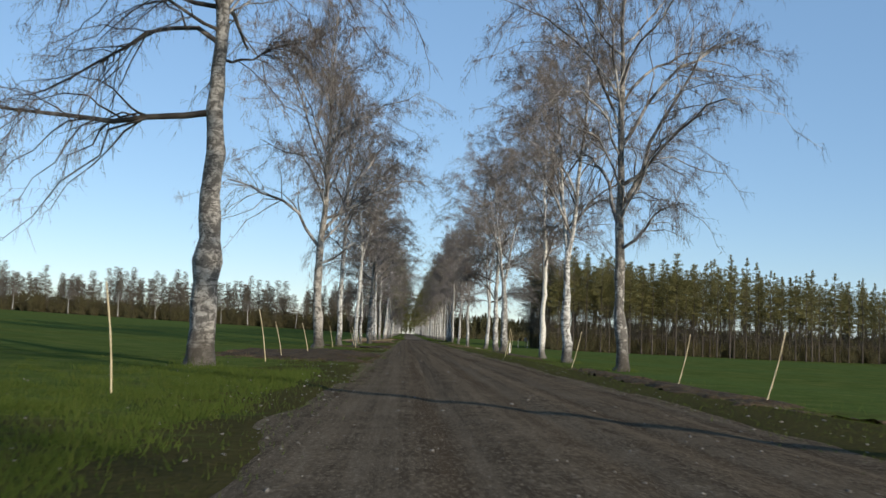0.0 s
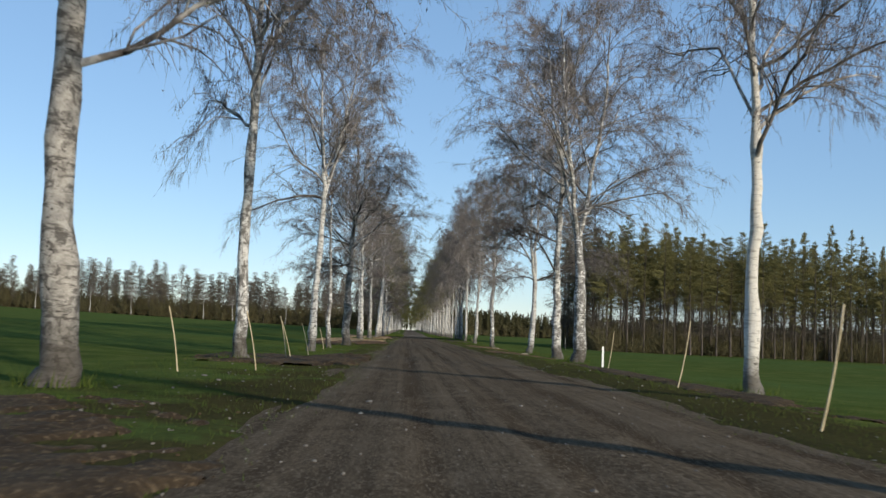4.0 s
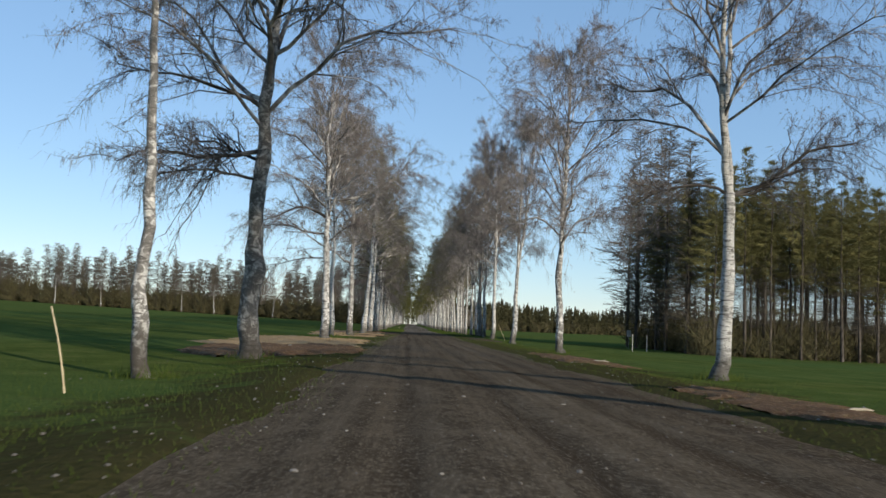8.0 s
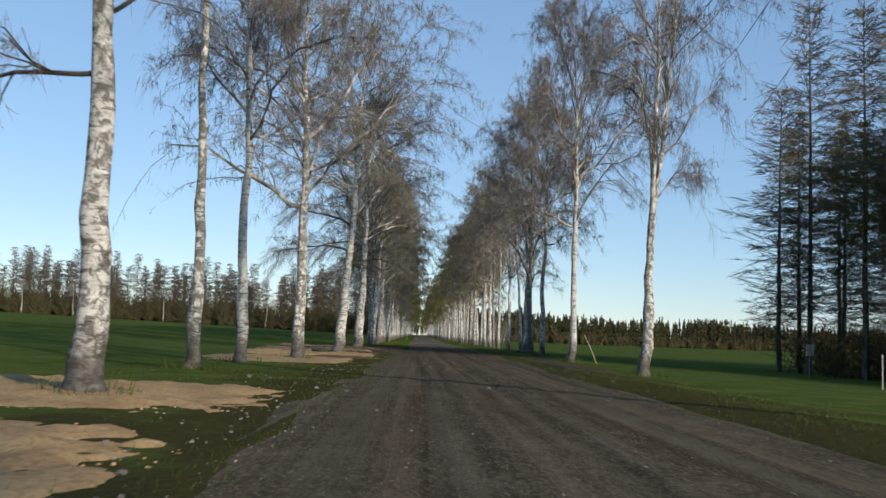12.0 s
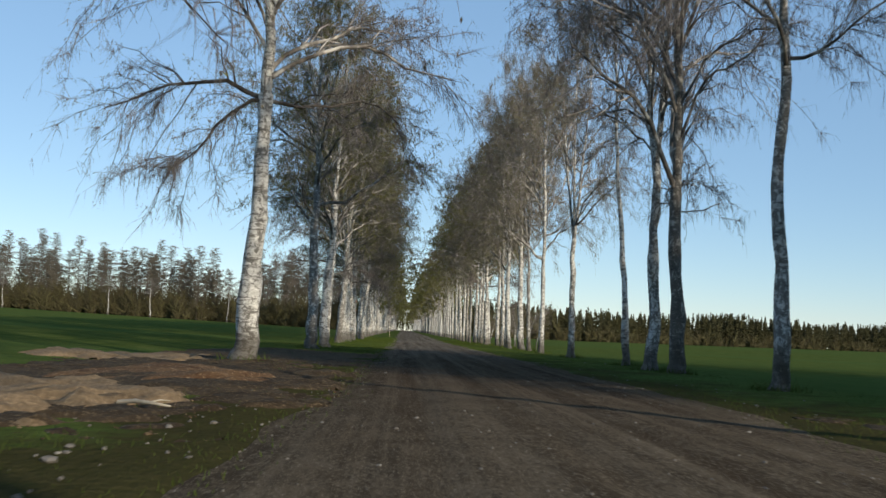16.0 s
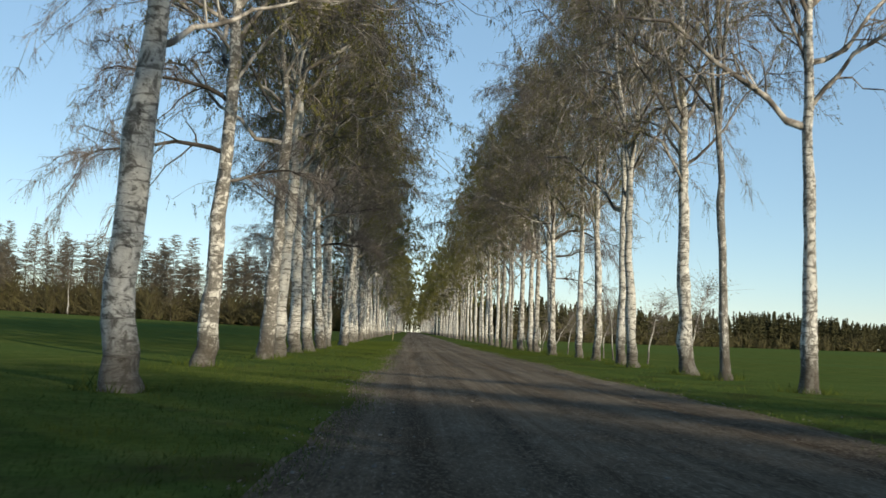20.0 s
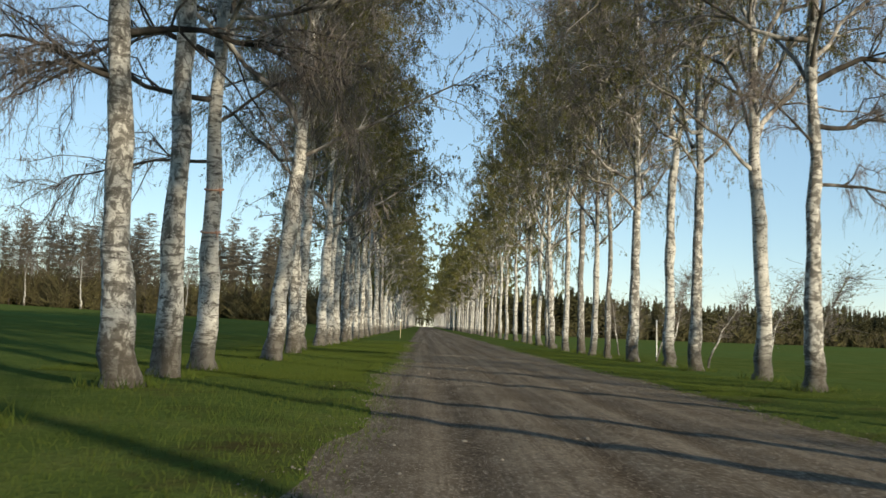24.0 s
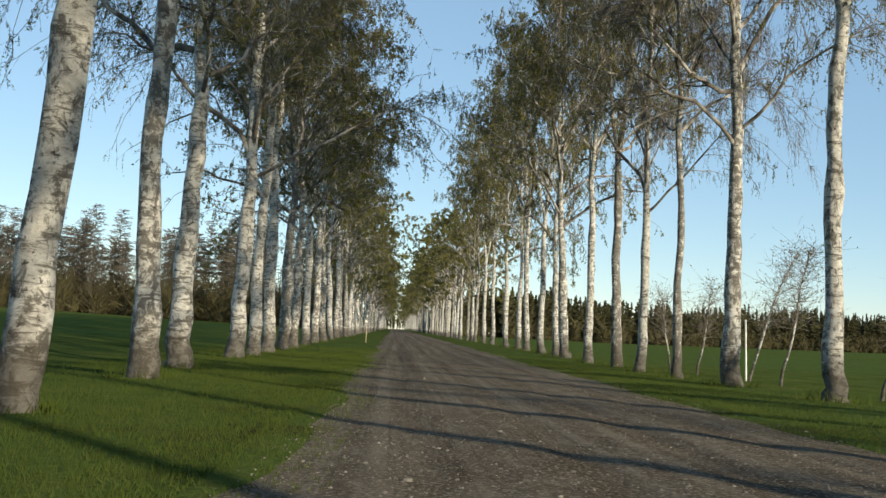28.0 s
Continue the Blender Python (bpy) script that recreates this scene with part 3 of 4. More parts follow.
GREEN = [
    birch(31, 19, 0.29, 0.28, limbs=26, spread=0.26, twigs=15000, leaves=80000, leaf_size=0.03, label=LEAFY),
    birch(32, 20, 0.28, 0.30, forks=2, fork_at=0.42, limbs=26, spread=0.25, twigs=15000, leaves=80000, leaf_size=0.03, label=LEAFY),
    birch(33, 19, 0.30, 0.32, limbs=26, spread=0.27, twigs=15000, leaves=80000, leaf_size=0.03, label=LEAFY),
    birch(34, 19, 0.27, 0.30, forks=3, fork_at=0.44, limbs=27, spread=0.25, twigs=15000, leaves=80000, leaf_size=0.03, label=LEAFY),
]
BUDDING = "white-barked birch with twigs just coming into leaf"
HALF = [
    birch(81, 19, 0.29, 0.30, limbs=26, spread=0.27, twigs=22000, leaves=44000, leaf_size=0.027, label=BUDDING),
    birch(82, 20, 0.28, 0.30, forks=2, fork_at=0.40, limbs=26, spread=0.26, twigs=22000, leaves=44000, leaf_size=0.027, label=BUDDING),
    birch(83, 18, 0.29, 0.33, limbs=26, spread=0.28, lean=(0.012, 0.01), twigs=22000, leaves=44000, leaf_size=0.027, label=BUDDING),
    birch(84, 19, 0.28, 0.31, forks=3, fork_at=0.38, limbs=27, spread=0.26, twigs=22000, leaves=44000, leaf_size=0.027, label=BUDDING),
]
MIDWAY = [
    birch(35, 19, 0.29, 0.28, limbs=24, spread=0.28, twigs=6000, twig_r=0.013, leaves=26000, leaf_size=0.062, subs=(5, 8), label=LEAFY),
    birch(36, 20, 0.28, 0.30, forks=2, fork_at=0.42, limbs=24, spread=0.26, twigs=6000, twig_r=0.013, leaves=26000, leaf_size=0.062, subs=(5, 8), label=LEAFY),
    birch(37, 19, 0.30, 0.31, limbs=24, spread=0.29, twigs=6000, twig_r=0.013, leaves=26000, leaf_size=0.062, subs=(5, 8), label=LEAFY),
    birch(38, 19, 0.27, 0.30, forks=3, fork_at=0.44, limbs=24, spread=0.26, twigs=6000, twig_r=0.013, leaves=26000, leaf_size=0.062, subs=(5, 8), label=LEAFY),
]
DISTANT = "white-barked avenue birch far down the road"
FAR = [
    birch(41, 19, 0.29, 0.30, limbs=14, spread=0.38, twigs=900, leaves=6500, leaf_size=0.14, twig_r=0.04, subs=(2, 4), label=DISTANT),
    birch(42, 20, 0.28, 0.32, forks=2, fork_at=0.42, limbs=14, spread=0.36, twigs=900, leaves=6500, leaf_size=0.14, twig_r=0.04, subs=(2, 4), label=DISTANT),
    birch(43, 19, 0.30, 0.28, limbs=14, spread=0.39, twigs=900, leaves=6500, leaf_size=0.14, twig_r=0.04, subs=(2, 4), label=DISTANT),
]
placed = set()


def plant(proto, x, y, turn, tall=1.0, thick=1.0, tilt=(0, 0)):
    m = Matrix.Translation((x, y, float(land(x, y)) - 0.02)) @ Euler((radians(tilt[1]), radians(tilt[0]), 0)).to_matrix().to_4x4() @ Matrix.Rotation(radians(turn), 4, "Z")
    m = m @ Matrix.Diagonal((thick, thick, tall, 1))
    if proto.name in placed:
        return copy_thing(proto, m)
    placed.add(proto.name)
    proto.matrix_basis = m
    return proto


# x, y, which birch (100 and up: leafy, 200: slim), turn, height scale, thickness, lean
TREES = [
    # left row
    (-5.75, 27.4, 300, 0, 1.0, 1.05, (0.9, 0)), (-5.55, 61.5, 1, 70, 0.98, 1.0, (1.5, 0)), (-5.4, 78.0, 7, 200, 0.98, 0.8, (2.5, 0)),
    (-5.4, 102.3, 301, 0, 1.0, 0.85, (2.5, 0)), (-5.25, 113.7, 200, 10, 1.0, 1.0, (0, 0)), (-4.65, 124.0, 302, 0, 0.95, 1.0, (2, 0)),
    (-4.95, 154.4, 303, 0, 0.95, 0.95, (0, 0)), (-5.8, 165.3, 200, 80, 1.05, 1.1, (2, 0)), (-6.0, 173.4, 5, 100, 0.95, 0.8, (0, 0)),
    (-5.0, 181.5, 6, 60, 1.0, 0.9, (0, 0)), (-4.5, 196.6, 304, 0, 1.0, 0.95, (3, 0)), (-4.7, 219.2, 305, 0, 1.05, 1.05, (1, 0)),
    (-4.85, 242.4, 102, 10, 1.0, 1.0, (0.5, 0)), (-4.75, 250.8, 100, 130, 1.0, 1.0, (2, 0)), (-5.65, 261.6, 304, 0, 1.0, 0.95, (2, 0)),
    (-5.1, 269.6, 103, 40, 1.0, 1.0, (3, 0)), (-5.15, 273.3, 6, 200, 1.0, 1.0, (4, 0)), (-5.4, 280.8, 101, 310, 1.0, 1.0, (1, 0)),
    (-5.2, 285.5, 100, 210, 1.0, 0.95, (1, 0)), (-5.1, 291.4, 304, 200, 1.0, 0.95, (0.5, 0)), (-5.35, 295.2, 7, 30, 1.0, 0.95, (0.5, 0)), (-5.4, 298.7, 303, 0, 1.0, 1.05, (1, 0)),
    (-4.78, 305.5, 0, 60, 1.0, 0.95, (4, 0)), (-5.15, 313.4, 3, 280, 1.0, 1.0, (1.5, 0)), (-5.6, 318.9, 102, 170, 1.0, 1.0, (2, 0)),
    (-5.65, 328.0, 100, 60, 1.0, 1.0, (1, 0)), (-5.6, 332.3, 103, 330, 1.0, 0.9, (2, 0)), (-5.6, 337.0, 101, 110, 1.0, 1.0, (0, 0)),
    (-5.6, 342.1, 102, 220, 1.0, 0.95, (1, 0)), (-5.5, 347.2, 100, 20, 1.0, 0.9, (1, 0)), (-5.6, 355.1, 103, 200, 1.0, 1.0, (0, 0)),
    (-5.6, 362.5, 101, 20, 1.0, 1.0, (1, 0)), (-5.6, 370.5, 102, 80, 1.0, 1.0, (0, 0)), (-5.6, 379.5, 100, 250, 1.0, 1.0, (0, 0)),
    (-5.6, 388.6, 103, 160, 1.0, 1.0, (0, 0)), (-5.7, 397, 101, 200, 1.0, 1.0, (0, 0)), (-5.5, 406, 102, 300, 1.0, 1.0, (0, 0)), (-5.6, 416, 100, 100, 1.0, 1.0, (0, 0)),
    # right row
    (10.2, 45.7, 1, 0, 0.92, 0.95, (-1, 0)), (10.1, 61.2, 3, 90, 1.0, 1.0, (0, 0)), (10.3, 73.3, 308, 40, 1.0, 0.85, (0, 0)),
    (10.05, 101.3, 4, 200, 1.0, 1.1, (-1, 0)), (10.0, 108.3, 306, 0, 1.05, 1.1, (1, 0)), (10.05, 123.4, 307, 0, 0.9, 0.9, (1, 0)),
    (9.7, 153.3, 2, 200, 0.9, 0.85, (0, 0)), (9.6, 179.8, 3, 0, 0.92, 0.75, (1.5, 0)), (9.3, 197.1, 7, 250, 0.95, 0.95, (-1, 0)),
    (9.65, 213.2, 5, 30, 0.98, 1.15, (0, 0)), (9.9, 223.4, 1, 120, 0.95, 1.0, (-1, 0)), (9.85, 226.8, 6, 210, 0.95, 0.85, (-1, 0)),
    (9.95, 231.4, 200, 50, 1.1, 1.1, (-2, 0)), (10.3, 247.3, 3, 160, 1.0, 0.8, (-1, 0)), (10.05, 258.5, 2, 60, 0.95, 0.85, (0, 0)),
    (10.0, 264.8, 7, 330, 1.0, 0.85, (-1, 0)), (9.9, 268.4, 4, 110, 1.0, 0.95, (-1, 0)), (9.7, 276.1, 1, 290, 1.0, 0.85, (-1, 0)),
    (9.8, 279.0, 6, 20, 1.0, 0.85, (-1, 0)), (10.25, 292.5, 102, 140, 1.0, 0.75, (0, 0)), (10.1, 286.5, 100, 300, 1.0, 0.8, (0, 0)), (9.6, 299.0, 303, 180, 1.0, 1.0, (-1, 0)),
    (10.35, 304.8, 0, 260, 1.0, 0.95, (-1, 0)), (10.05, 311.1, 2, 100, 1.0, 0.85, (0, 0)), (10.1, 315.2, 1, 330, 1.0, 0.9, (0, 0)),
    (10.05, 321.9, 6, 80, 1.0, 1.0, (0, 0)), (9.6, 326.0, 5, 170, 1.0, 0.9, (0, 0)), (9.9, 332.1, 100, 10, 1.0, 0.75, (0, 0)),
    (9.9, 336.2, 103, 220, 1.0, 0.95, (0, 0)), (9.7, 341.5, 101, 90, 1.0, 0.85, (-1, 0)), (9.7, 347.8, 102, 330, 1.0, 1.0, (-2, 0)), (9.9, 352.5, 100, 240, 1.0, 0.85, (0, 0)),
    (9.9, 358.1, 103, 60, 1.0, 0.9, (0, 0)), (9.9, 365.6, 101, 270, 1.0, 0.9, (0, 0)), (9.9, 370.6, 100, 130, 1.0, 0.9, (0, 0)), (9.9, 378.5, 102, 20, 1.0, 0.9, (0, 0)),
    (9.9, 390.7, 103, 310, 1.0, 0.9, (0, 0)), (9.9, 399.9, 101, 180, 1.0, 0.9, (0, 0)), (9.9, 411.0, 100, 70, 1.0, 0.9, (0, 0)),
    # behind the start, where only their shadows reach the view
    (10.1, 4.6, 2, 120, 1.0, 1.0, (0, 0)), (10.0, -12.0, 1, 40, 1.0, 1.0, (0, 0)), (-5.6, -14.0, 0, 20, 1.0, 1.0, (0, 0)),
]
for x, y, kind, turn, tall, thick, tilt in TREES:
    proto = SLIM if kind == 200 else NOTABLE[kind - 300] if kind >= 300 else (GREEN if y < 340 else MIDWAY)[kind - 100] if kind >= 100 else BIRCHES[kind]
    if kind < 100 and kind != 5 and ((x < 0 and y > 205) or (x > 0 and y > 288)):
        proto = GREEN[kind % 4]
    elif kind < 100 and kind != 5 and ((x < 0 and y > 172) or (x > 0 and y > 228)):
        proto = HALF[kind % 4]
    tall = tall * (1.0 if kind >= 300 else 1.17 if y < 90 else 1.08)
    thick = thick * (0.9 if x > 0 and y > 205 else 1.0)
    tree = plant(proto, x, y, turn, tall, thick, (tilt[0] - (1.4 if x < 0 else 0.3), tilt[1]))
    if (x, y) == (-5.4, 298.7):
        taped = tree
rng = np.random.default_rng(5)
for side, x0, y0 in ((0, -5.6, 423.0), (1, 9.9, 418.0)):
    y = y0
    while y < 1060:
        plant(FAR[rng.integers(0, 3)], x0 + rng.normal(0, 0.25), y, rng.uniform(0, 360), rng.uniform(0.92, 1.05), rng.uniform(0.85, 1.05))
        y += rng.uniform(5.5, 9.0) * (1.0 if y < 700 else 1.5)


# ---------------------------------------------------------------- shelter belts of larch
def larch(seed, height=20.0, radius=0.16, whorls=26, per=6, low=0.42, reach=2.5, fat=0.042, taper=0.8, sprays=4, droop=1.0, mat=None, jitter=0.12, sweep=0.3, dead=120, label="tall larch with dark trunk and thin drooping boughs"):
    rng = np.random.default_rng(seed)
    tree = thing("larch_tree", label, "tree", "larches of the shelter belts")
    trunk = Tubes()
    z = np.linspace(-0.3, height, 12)
    trunk.add(np.stack([np.cumsum(rng.normal(0, 0.03, 12)), np.cumsum(rng.normal(0, 0.03, 12)), z], 1), np.linspace(radius, 0.02, 12), 6)
    child("trunk", trunk.mesh("trunk", LARCH_BARK), tree)
    h = np.repeat(low * height + (0.99 - low) * height * np.linspace(0, 1, whorls) ** 0.9, per)
    h = np.clip(h + rng.normal(0, jitter, len(h)), low * height * 0.8, 0.99 * height)
    a = rng.uniform(0, 6.28, len(h))
    rel = (h / height - low) / (1 - low)
    ln = reach * (1 - taper * np.clip(rel, 0, 1) ** 1.6) * rng.uniform(0.35, 1.2, len(h)) * np.clip(rel * 1.6 + 0.35, 0, 1)
    flat = np.stack([np.cos(a), np.sin(a), np.zeros_like(a)], 1)
    base = np.stack([np.zeros_like(h), np.zeros_like(h), h], 1)
    way = flat * ln[:, None] + np.array([0, 0, 1.0]) * (ln * (rng.uniform(-0.25, 0.25, len(h)) + sweep * np.clip(rel, 0, 1)))[:, None]
    v1, t1 = spikes(base, way, fat)
    k = np.repeat(np.arange(len(h)), sprays)
    b2 = base[k] + way[k] * rng.uniform(0.15, 0.98, (len(k), 1))
    w2 = way[k] * 0.3 + rng.normal(0, 0.27, (len(k), 3)) * np.array([1, 1, droop]) * (0.5 + ln[k][:, None] * 0.22) + np.array([0, 0, -0.08])
    v2, t2 = spikes(b2, w2, fat)
    child("crown", mesh_from("crown", np.concatenate([v1, v2]), np.concatenate([t1, t2 + len(v1)]), None, mat or LARCH_TWIG), tree, "thin olive-brown boughs")
    d = dead
    hd, ad = (0.17 + (max(0.3, low + 0.08) - 0.17) * rng.uniform(0, 1, d)) * height, rng.uniform(0, 6.28, d)
    out = np.stack([np.cos(ad), np.sin(ad), rng.normal(-0.16, 0.10, d)], 1) * rng.uniform(0.5, reach * 0.85, (d, 1))
    root = np.stack([np.zeros(d), np.zeros(d), hd], 1)
    v3, t3 = spikes(root, out, fat * 0.9)
    kk = np.repeat(np.arange(d), 4)
    v4, t4 = spikes(root[kk] + out[kk] * rng.uniform(0.3, 0.95, (len(kk), 1)), out[kk] * 0.22 + rng.normal(0, 0.16, (len(kk), 3)) + np.array([0, 0, 0.08]), fat * 0.7)
    child("lower_crown", mesh_from("lower_crown", np.concatenate([v3, v4]), np.concatenate([t3, t4 + len(v3)]), None, DEAD_TWIG), tree, "bare grey-brown lower boughs")
    return tree


LARCHES = [larch(51, 20, whorls=75, per=3, sprays=22, jitter=1.4, reach=2.9, fat=0.018, low=0.42, droop=1.3), larch(52, 21.5, whorls=80, per=3, reach=2.7, sprays=22, jitter=1.4, taper=0.9, fat=0.017, low=0.44, droop=1.3),
           larch(53, 18.5, whorls=72, per=3, reach=3.0, low=0.36, sprays=22, jitter=1.4, fat=0.017, droop=1.3), larch(54, 20, whorls=75, per=3, reach=2.8, low=0.42, sprays=22, jitter=1.4, taper=0.9, fat=0.017, droop=1.3)]
EDGE_LARCH = larch(55, 19, 0.2, whorls=46, per=8, low=0.12, reach=4.4, fat=0.02, sprays=13, droop=0.9, mat=FAR_TWIG, jitter=0.5, label="larch at the belt's end with long low boughs")
for x, y, turn, tall in ((27.0, 211, 0, 1.12), (26.4, 204, 120, 1.2), (27.4, 198, 220, 1.1), (26.6, 192, 300, 1.08), (27.2, 186.5, 60, 0.98)):
    plant(EDGE_LARCH, x, y, turn, tall)
rng = np.random.default_rng(6)
deep = []
for row, y0 in enumerate((179, 183, 187.5, 192, 197, 202, 207)):
    x = 26.5 + rng.uniform(0, 2) + max(0, 2 - row) * 1.8
    while x < 210:
        y = y0 + 0.2 * (x - 25) + rng.normal(0, 0.9)
        where = (LARCHES[rng.integers(0, 4)], x, y, rng.uniform(0, 360), rng.uniform(0.84, 0.98) * (1 - 0.0035 * min(70, max(0, x - 48))), rng.uniform(0.85, 1.15))
        if x < 58:
            plant(*where)
        else:
            deep.append(where)
        x += rng.uniform(1.6, 2.9) * (1.0 if y0 < 195 else 1.7) * (1 + max(0, x - 70) / 80)


def stand(name, label, spots):
    """Many larches joined where they cannot be told apart."""
    cache, vs, ts, mats, n = {}, [], [], [], 0
    for proto, x, y, turn, tall, thick in spots:
        if proto.name not in cache:
            got = []
            for ob in proto.children:
                me = ob.data
                me.calc_loop_triangles()
                co = np.empty(len(me.vertices) * 3, np.float32)
                me.vertices.foreach_get("co", co)
                tri = np.empty(len(me.loop_triangles) * 3, np.int32)
                me.loop_triangles.foreach_get("vertices", tri)
                got.append((co.reshape(-1, 3), tri.reshape(-1, 3), ("trunk", "crown", "lower_crown").index(ob.name.split(".")[0])))
            cache[proto.name] = got
        c, s = math.cos(radians(turn)), math.sin(radians(turn))
        for co, tri, k in cache[proto.name]:
            v = np.stack([x + thick * (c * co[:, 0] - s * co[:, 1]), y + thick * (s * co[:, 0] + c * co[:, 1]), float(land(x, y)) + tall * co[:, 2]], 1)
            vs.append(v), ts.append(tri + n), mats.append(np.full(len(tri), k, np.int32))
            n += len(v)
    me = mesh_from(name, np.concatenate(vs), np.concatenate(ts), None, LARCH_BARK)
    me.materials.append(LARCH_TWIG)
    me.materials.append(DEAD_TWIG)
    me.polygons.foreach_set("material_index", np.concatenate(mats))
    return tagged(new(name, me), label, "woods", kind="stuff")


COARSE = [larch(65, 20, whorls=40, per=3, sprays=13, jitter=1.4, reach=2.6, taper=0.95, fat=0.04, low=0.36, droop=1.3, dead=40), larch(66, 21.5, whorls=42, per=3, sprays=13, jitter=1.4, reach=2.4, taper=0.95, fat=0.04, low=0.36, droop=1.3, dead=40)]
stand("larch_wood", "deep part of the planted larch belt beside the field", [(COARSE[k % 2], *where[1:]) for k, where in enumerate(deep[2:])])
for proto in COARSE:
    plant(proto, *deep.pop(0)[1:])
THIN = [larch(61, 22, 0.24, 40, 4, 0.32, 3.2, 0.052, 0.5, 13, 1.2, FAR_TWIG, 0.9, 0.2), larch(62, 20, 0.22, 38, 4, 0.36, 2.9, 0.052, 0.6, 13, 1.2, FAR_TWIG, 0.9, 0.2),
        larch(63, 25, 0.25, 44, 4, 0.3, 3.5, 0.052, 0.6, 13, 1.1, FAR_TWIG, 0.7, 0.15), larch(64, 19, 0.22, 36, 4, 0.38, 2.8, 0.052, 0.65, 13, 1.2, FAR_TWIG, 0.9, 0.2)]
x = -12.0
while x > -330:
    for row in range(3):
        if rng.uniform() < 0.8:
            plant(THIN[rng.integers(0, 4)], x + rng.normal(0, 1.2), 520 + row * 7 + rng.normal(0, 2), rng.uniform(0, 360), rng.uniform(0.88, 1.1), rng.uniform(0.9, 1.2))
    x -= rng.uniform(1.9, 3.8) if rng.uniform() < 0.93 else 8

for x in (-58, -83, -97, -131, -150, -176, -204, -243):
    plant(SLIM, x, 512 + x % 3, x * 7 % 360, 0.8, 1.5)


def brush(name, label, spots, seed, tall, each, fat):
    """Brushwood: many stems fanning up from the ground, one mesh."""
    rng = np.random.default_rng(seed)
    spots = np.asarray(spots)
    n = len(spots)
    k = np.repeat(np.arange(n), each)
    h = tall * (0.25 + 1.0 * rng.uniform(0, 1, n) ** 0.8)[k] * rng.uniform(0.35, 1.0, len(k))
    b = np.stack([spots[k, 0] + rng.normal(0, 0.5, len(k)), spots[k, 1] + rng.normal(0, 0.4, len(k)), np.zeros(len(k))], 1)
    b[:, 2] = land(b[:, 0], b[:, 1]) - 0.1 + rng.uniform(0, 0.6, len(k)) * h
    way = np.stack([rng.normal(0, 0.3, len(k)) * h, rng.normal(0, 0.3, len(k)) * h, h * rng.uniform(0.1, 0.6, len(k))], 1)
    v, t = spikes(b, way, fat * rng.uniform(0.6, 1.4, len(k)))
    return tagged(new(name, mesh_from(name, v, t, None, BRUSH)), label, "undergrowth", kind="stuff")


rng = np.random.default_rng(8)
bx = 26.5 + 175 * rng.uniform(0, 1, 1200) ** 1.2
brush("undergrowth", "dense brown undergrowth at the foot of the larch belt", np.stack([bx, 179.5 + 0.2 * (bx - 25) + 28 * rng.uniform(0, 1, 1200) ** 1.3], 1), 81, 5.0, 90, 0.026)
brush("undergrowth", "dense brown undergrowth along the far shelter belt", np.stack([-10 - 330 * rng.uniform(0, 1, 1100), rng.uniform(514, 536, 1100)], 1), 82, 13.0, 90, 0.09)


def far_wood(name, label, x0, x1, y, slant, tall, count, seed, mat, boughs=46, broad=2.2):
    """Distant conifers: a dark core each, hung with many short boughs."""
    rng = np.random.default_rng(seed)
    x = x0 + (x1 - x0) * rng.uniform(0, 1, count)
    yy = y + slant * (x - x0) + 45 * rng.uniform(0, 1, count) ** 1.5
    h = tall * (rng.uniform(0.72, 1.0, count) + 0.16 * rng.beta(1, 5, count) + 0.06 * np.sin(x * 0.05) + 0.05 * np.sin(x * 0.17))
    root = np.stack([x, yy, land(x, yy)], 1)
    v1, t1 = spikes(root, np.stack([np.zeros(count), np.zeros(count), h * 0.99], 1), rng.uniform(0.12, 0.24, count))
    k = np.repeat(np.arange(count), boughs)
    rel = 0.1 + 0.9 * rng.uniform(0, 1, len(k)) ** 0.8
    a = rng.uniform(0, 6.28, len(k))
    ln = broad * (1.04 - rel ** 1.8) * rng.uniform(0.5, 1.25, len(k)) * np.clip(rel * 2.2, 0.35, 1) + 0.25
    base = root[k] + np.stack([np.zeros(len(k)), np.zeros(len(k)), rel * h[k]], 1)
    way = np.stack([np.cos(a) * ln, np.sin(a) * ln, ln * rng.uniform(-0.35, 0.5, len(k))], 1)
    v2, t2 = spikes(base, way, rng.uniform(0.16, 0.4, len(k)))
    return tagged(new(name, mesh_from(name, np.concatenate([v1, v2]), np.concatenate([t1, t2 + len(v1)]), None, mat)), label, "woods", kind="stuff")


far_wood("distant_woods", "distant dark pine woods across the field", 13, 520, 562, 0.55, 14.5, 1700, 91, PINE, 105)
bx = 13 + 500 * rng.uniform(0, 1, 1000)
brush("undergrowth", "low dark growth along the foot of the pine woods", np.stack([bx, 561 + 0.55 * (bx - 13) + rng.uniform(-2, 14, 1000)], 1), 83, 8.0, 50, 0.16)
far_wood("distant_woods", "distant dark woods beyond the avenue's end", -330, -25, 980, 0.0, 14, 300, 92, PINE)
far_wood("distant_woods", "distant dark woods beyond the avenue's end", -60, 1.4, 1150, 0.0, 17, 170, 93, PINE)
far_wood("distant_woods", "distant dark woods beyond the avenue's end", 3.0, 60, 1150, 0.0, 17, 160, 94, PINE)


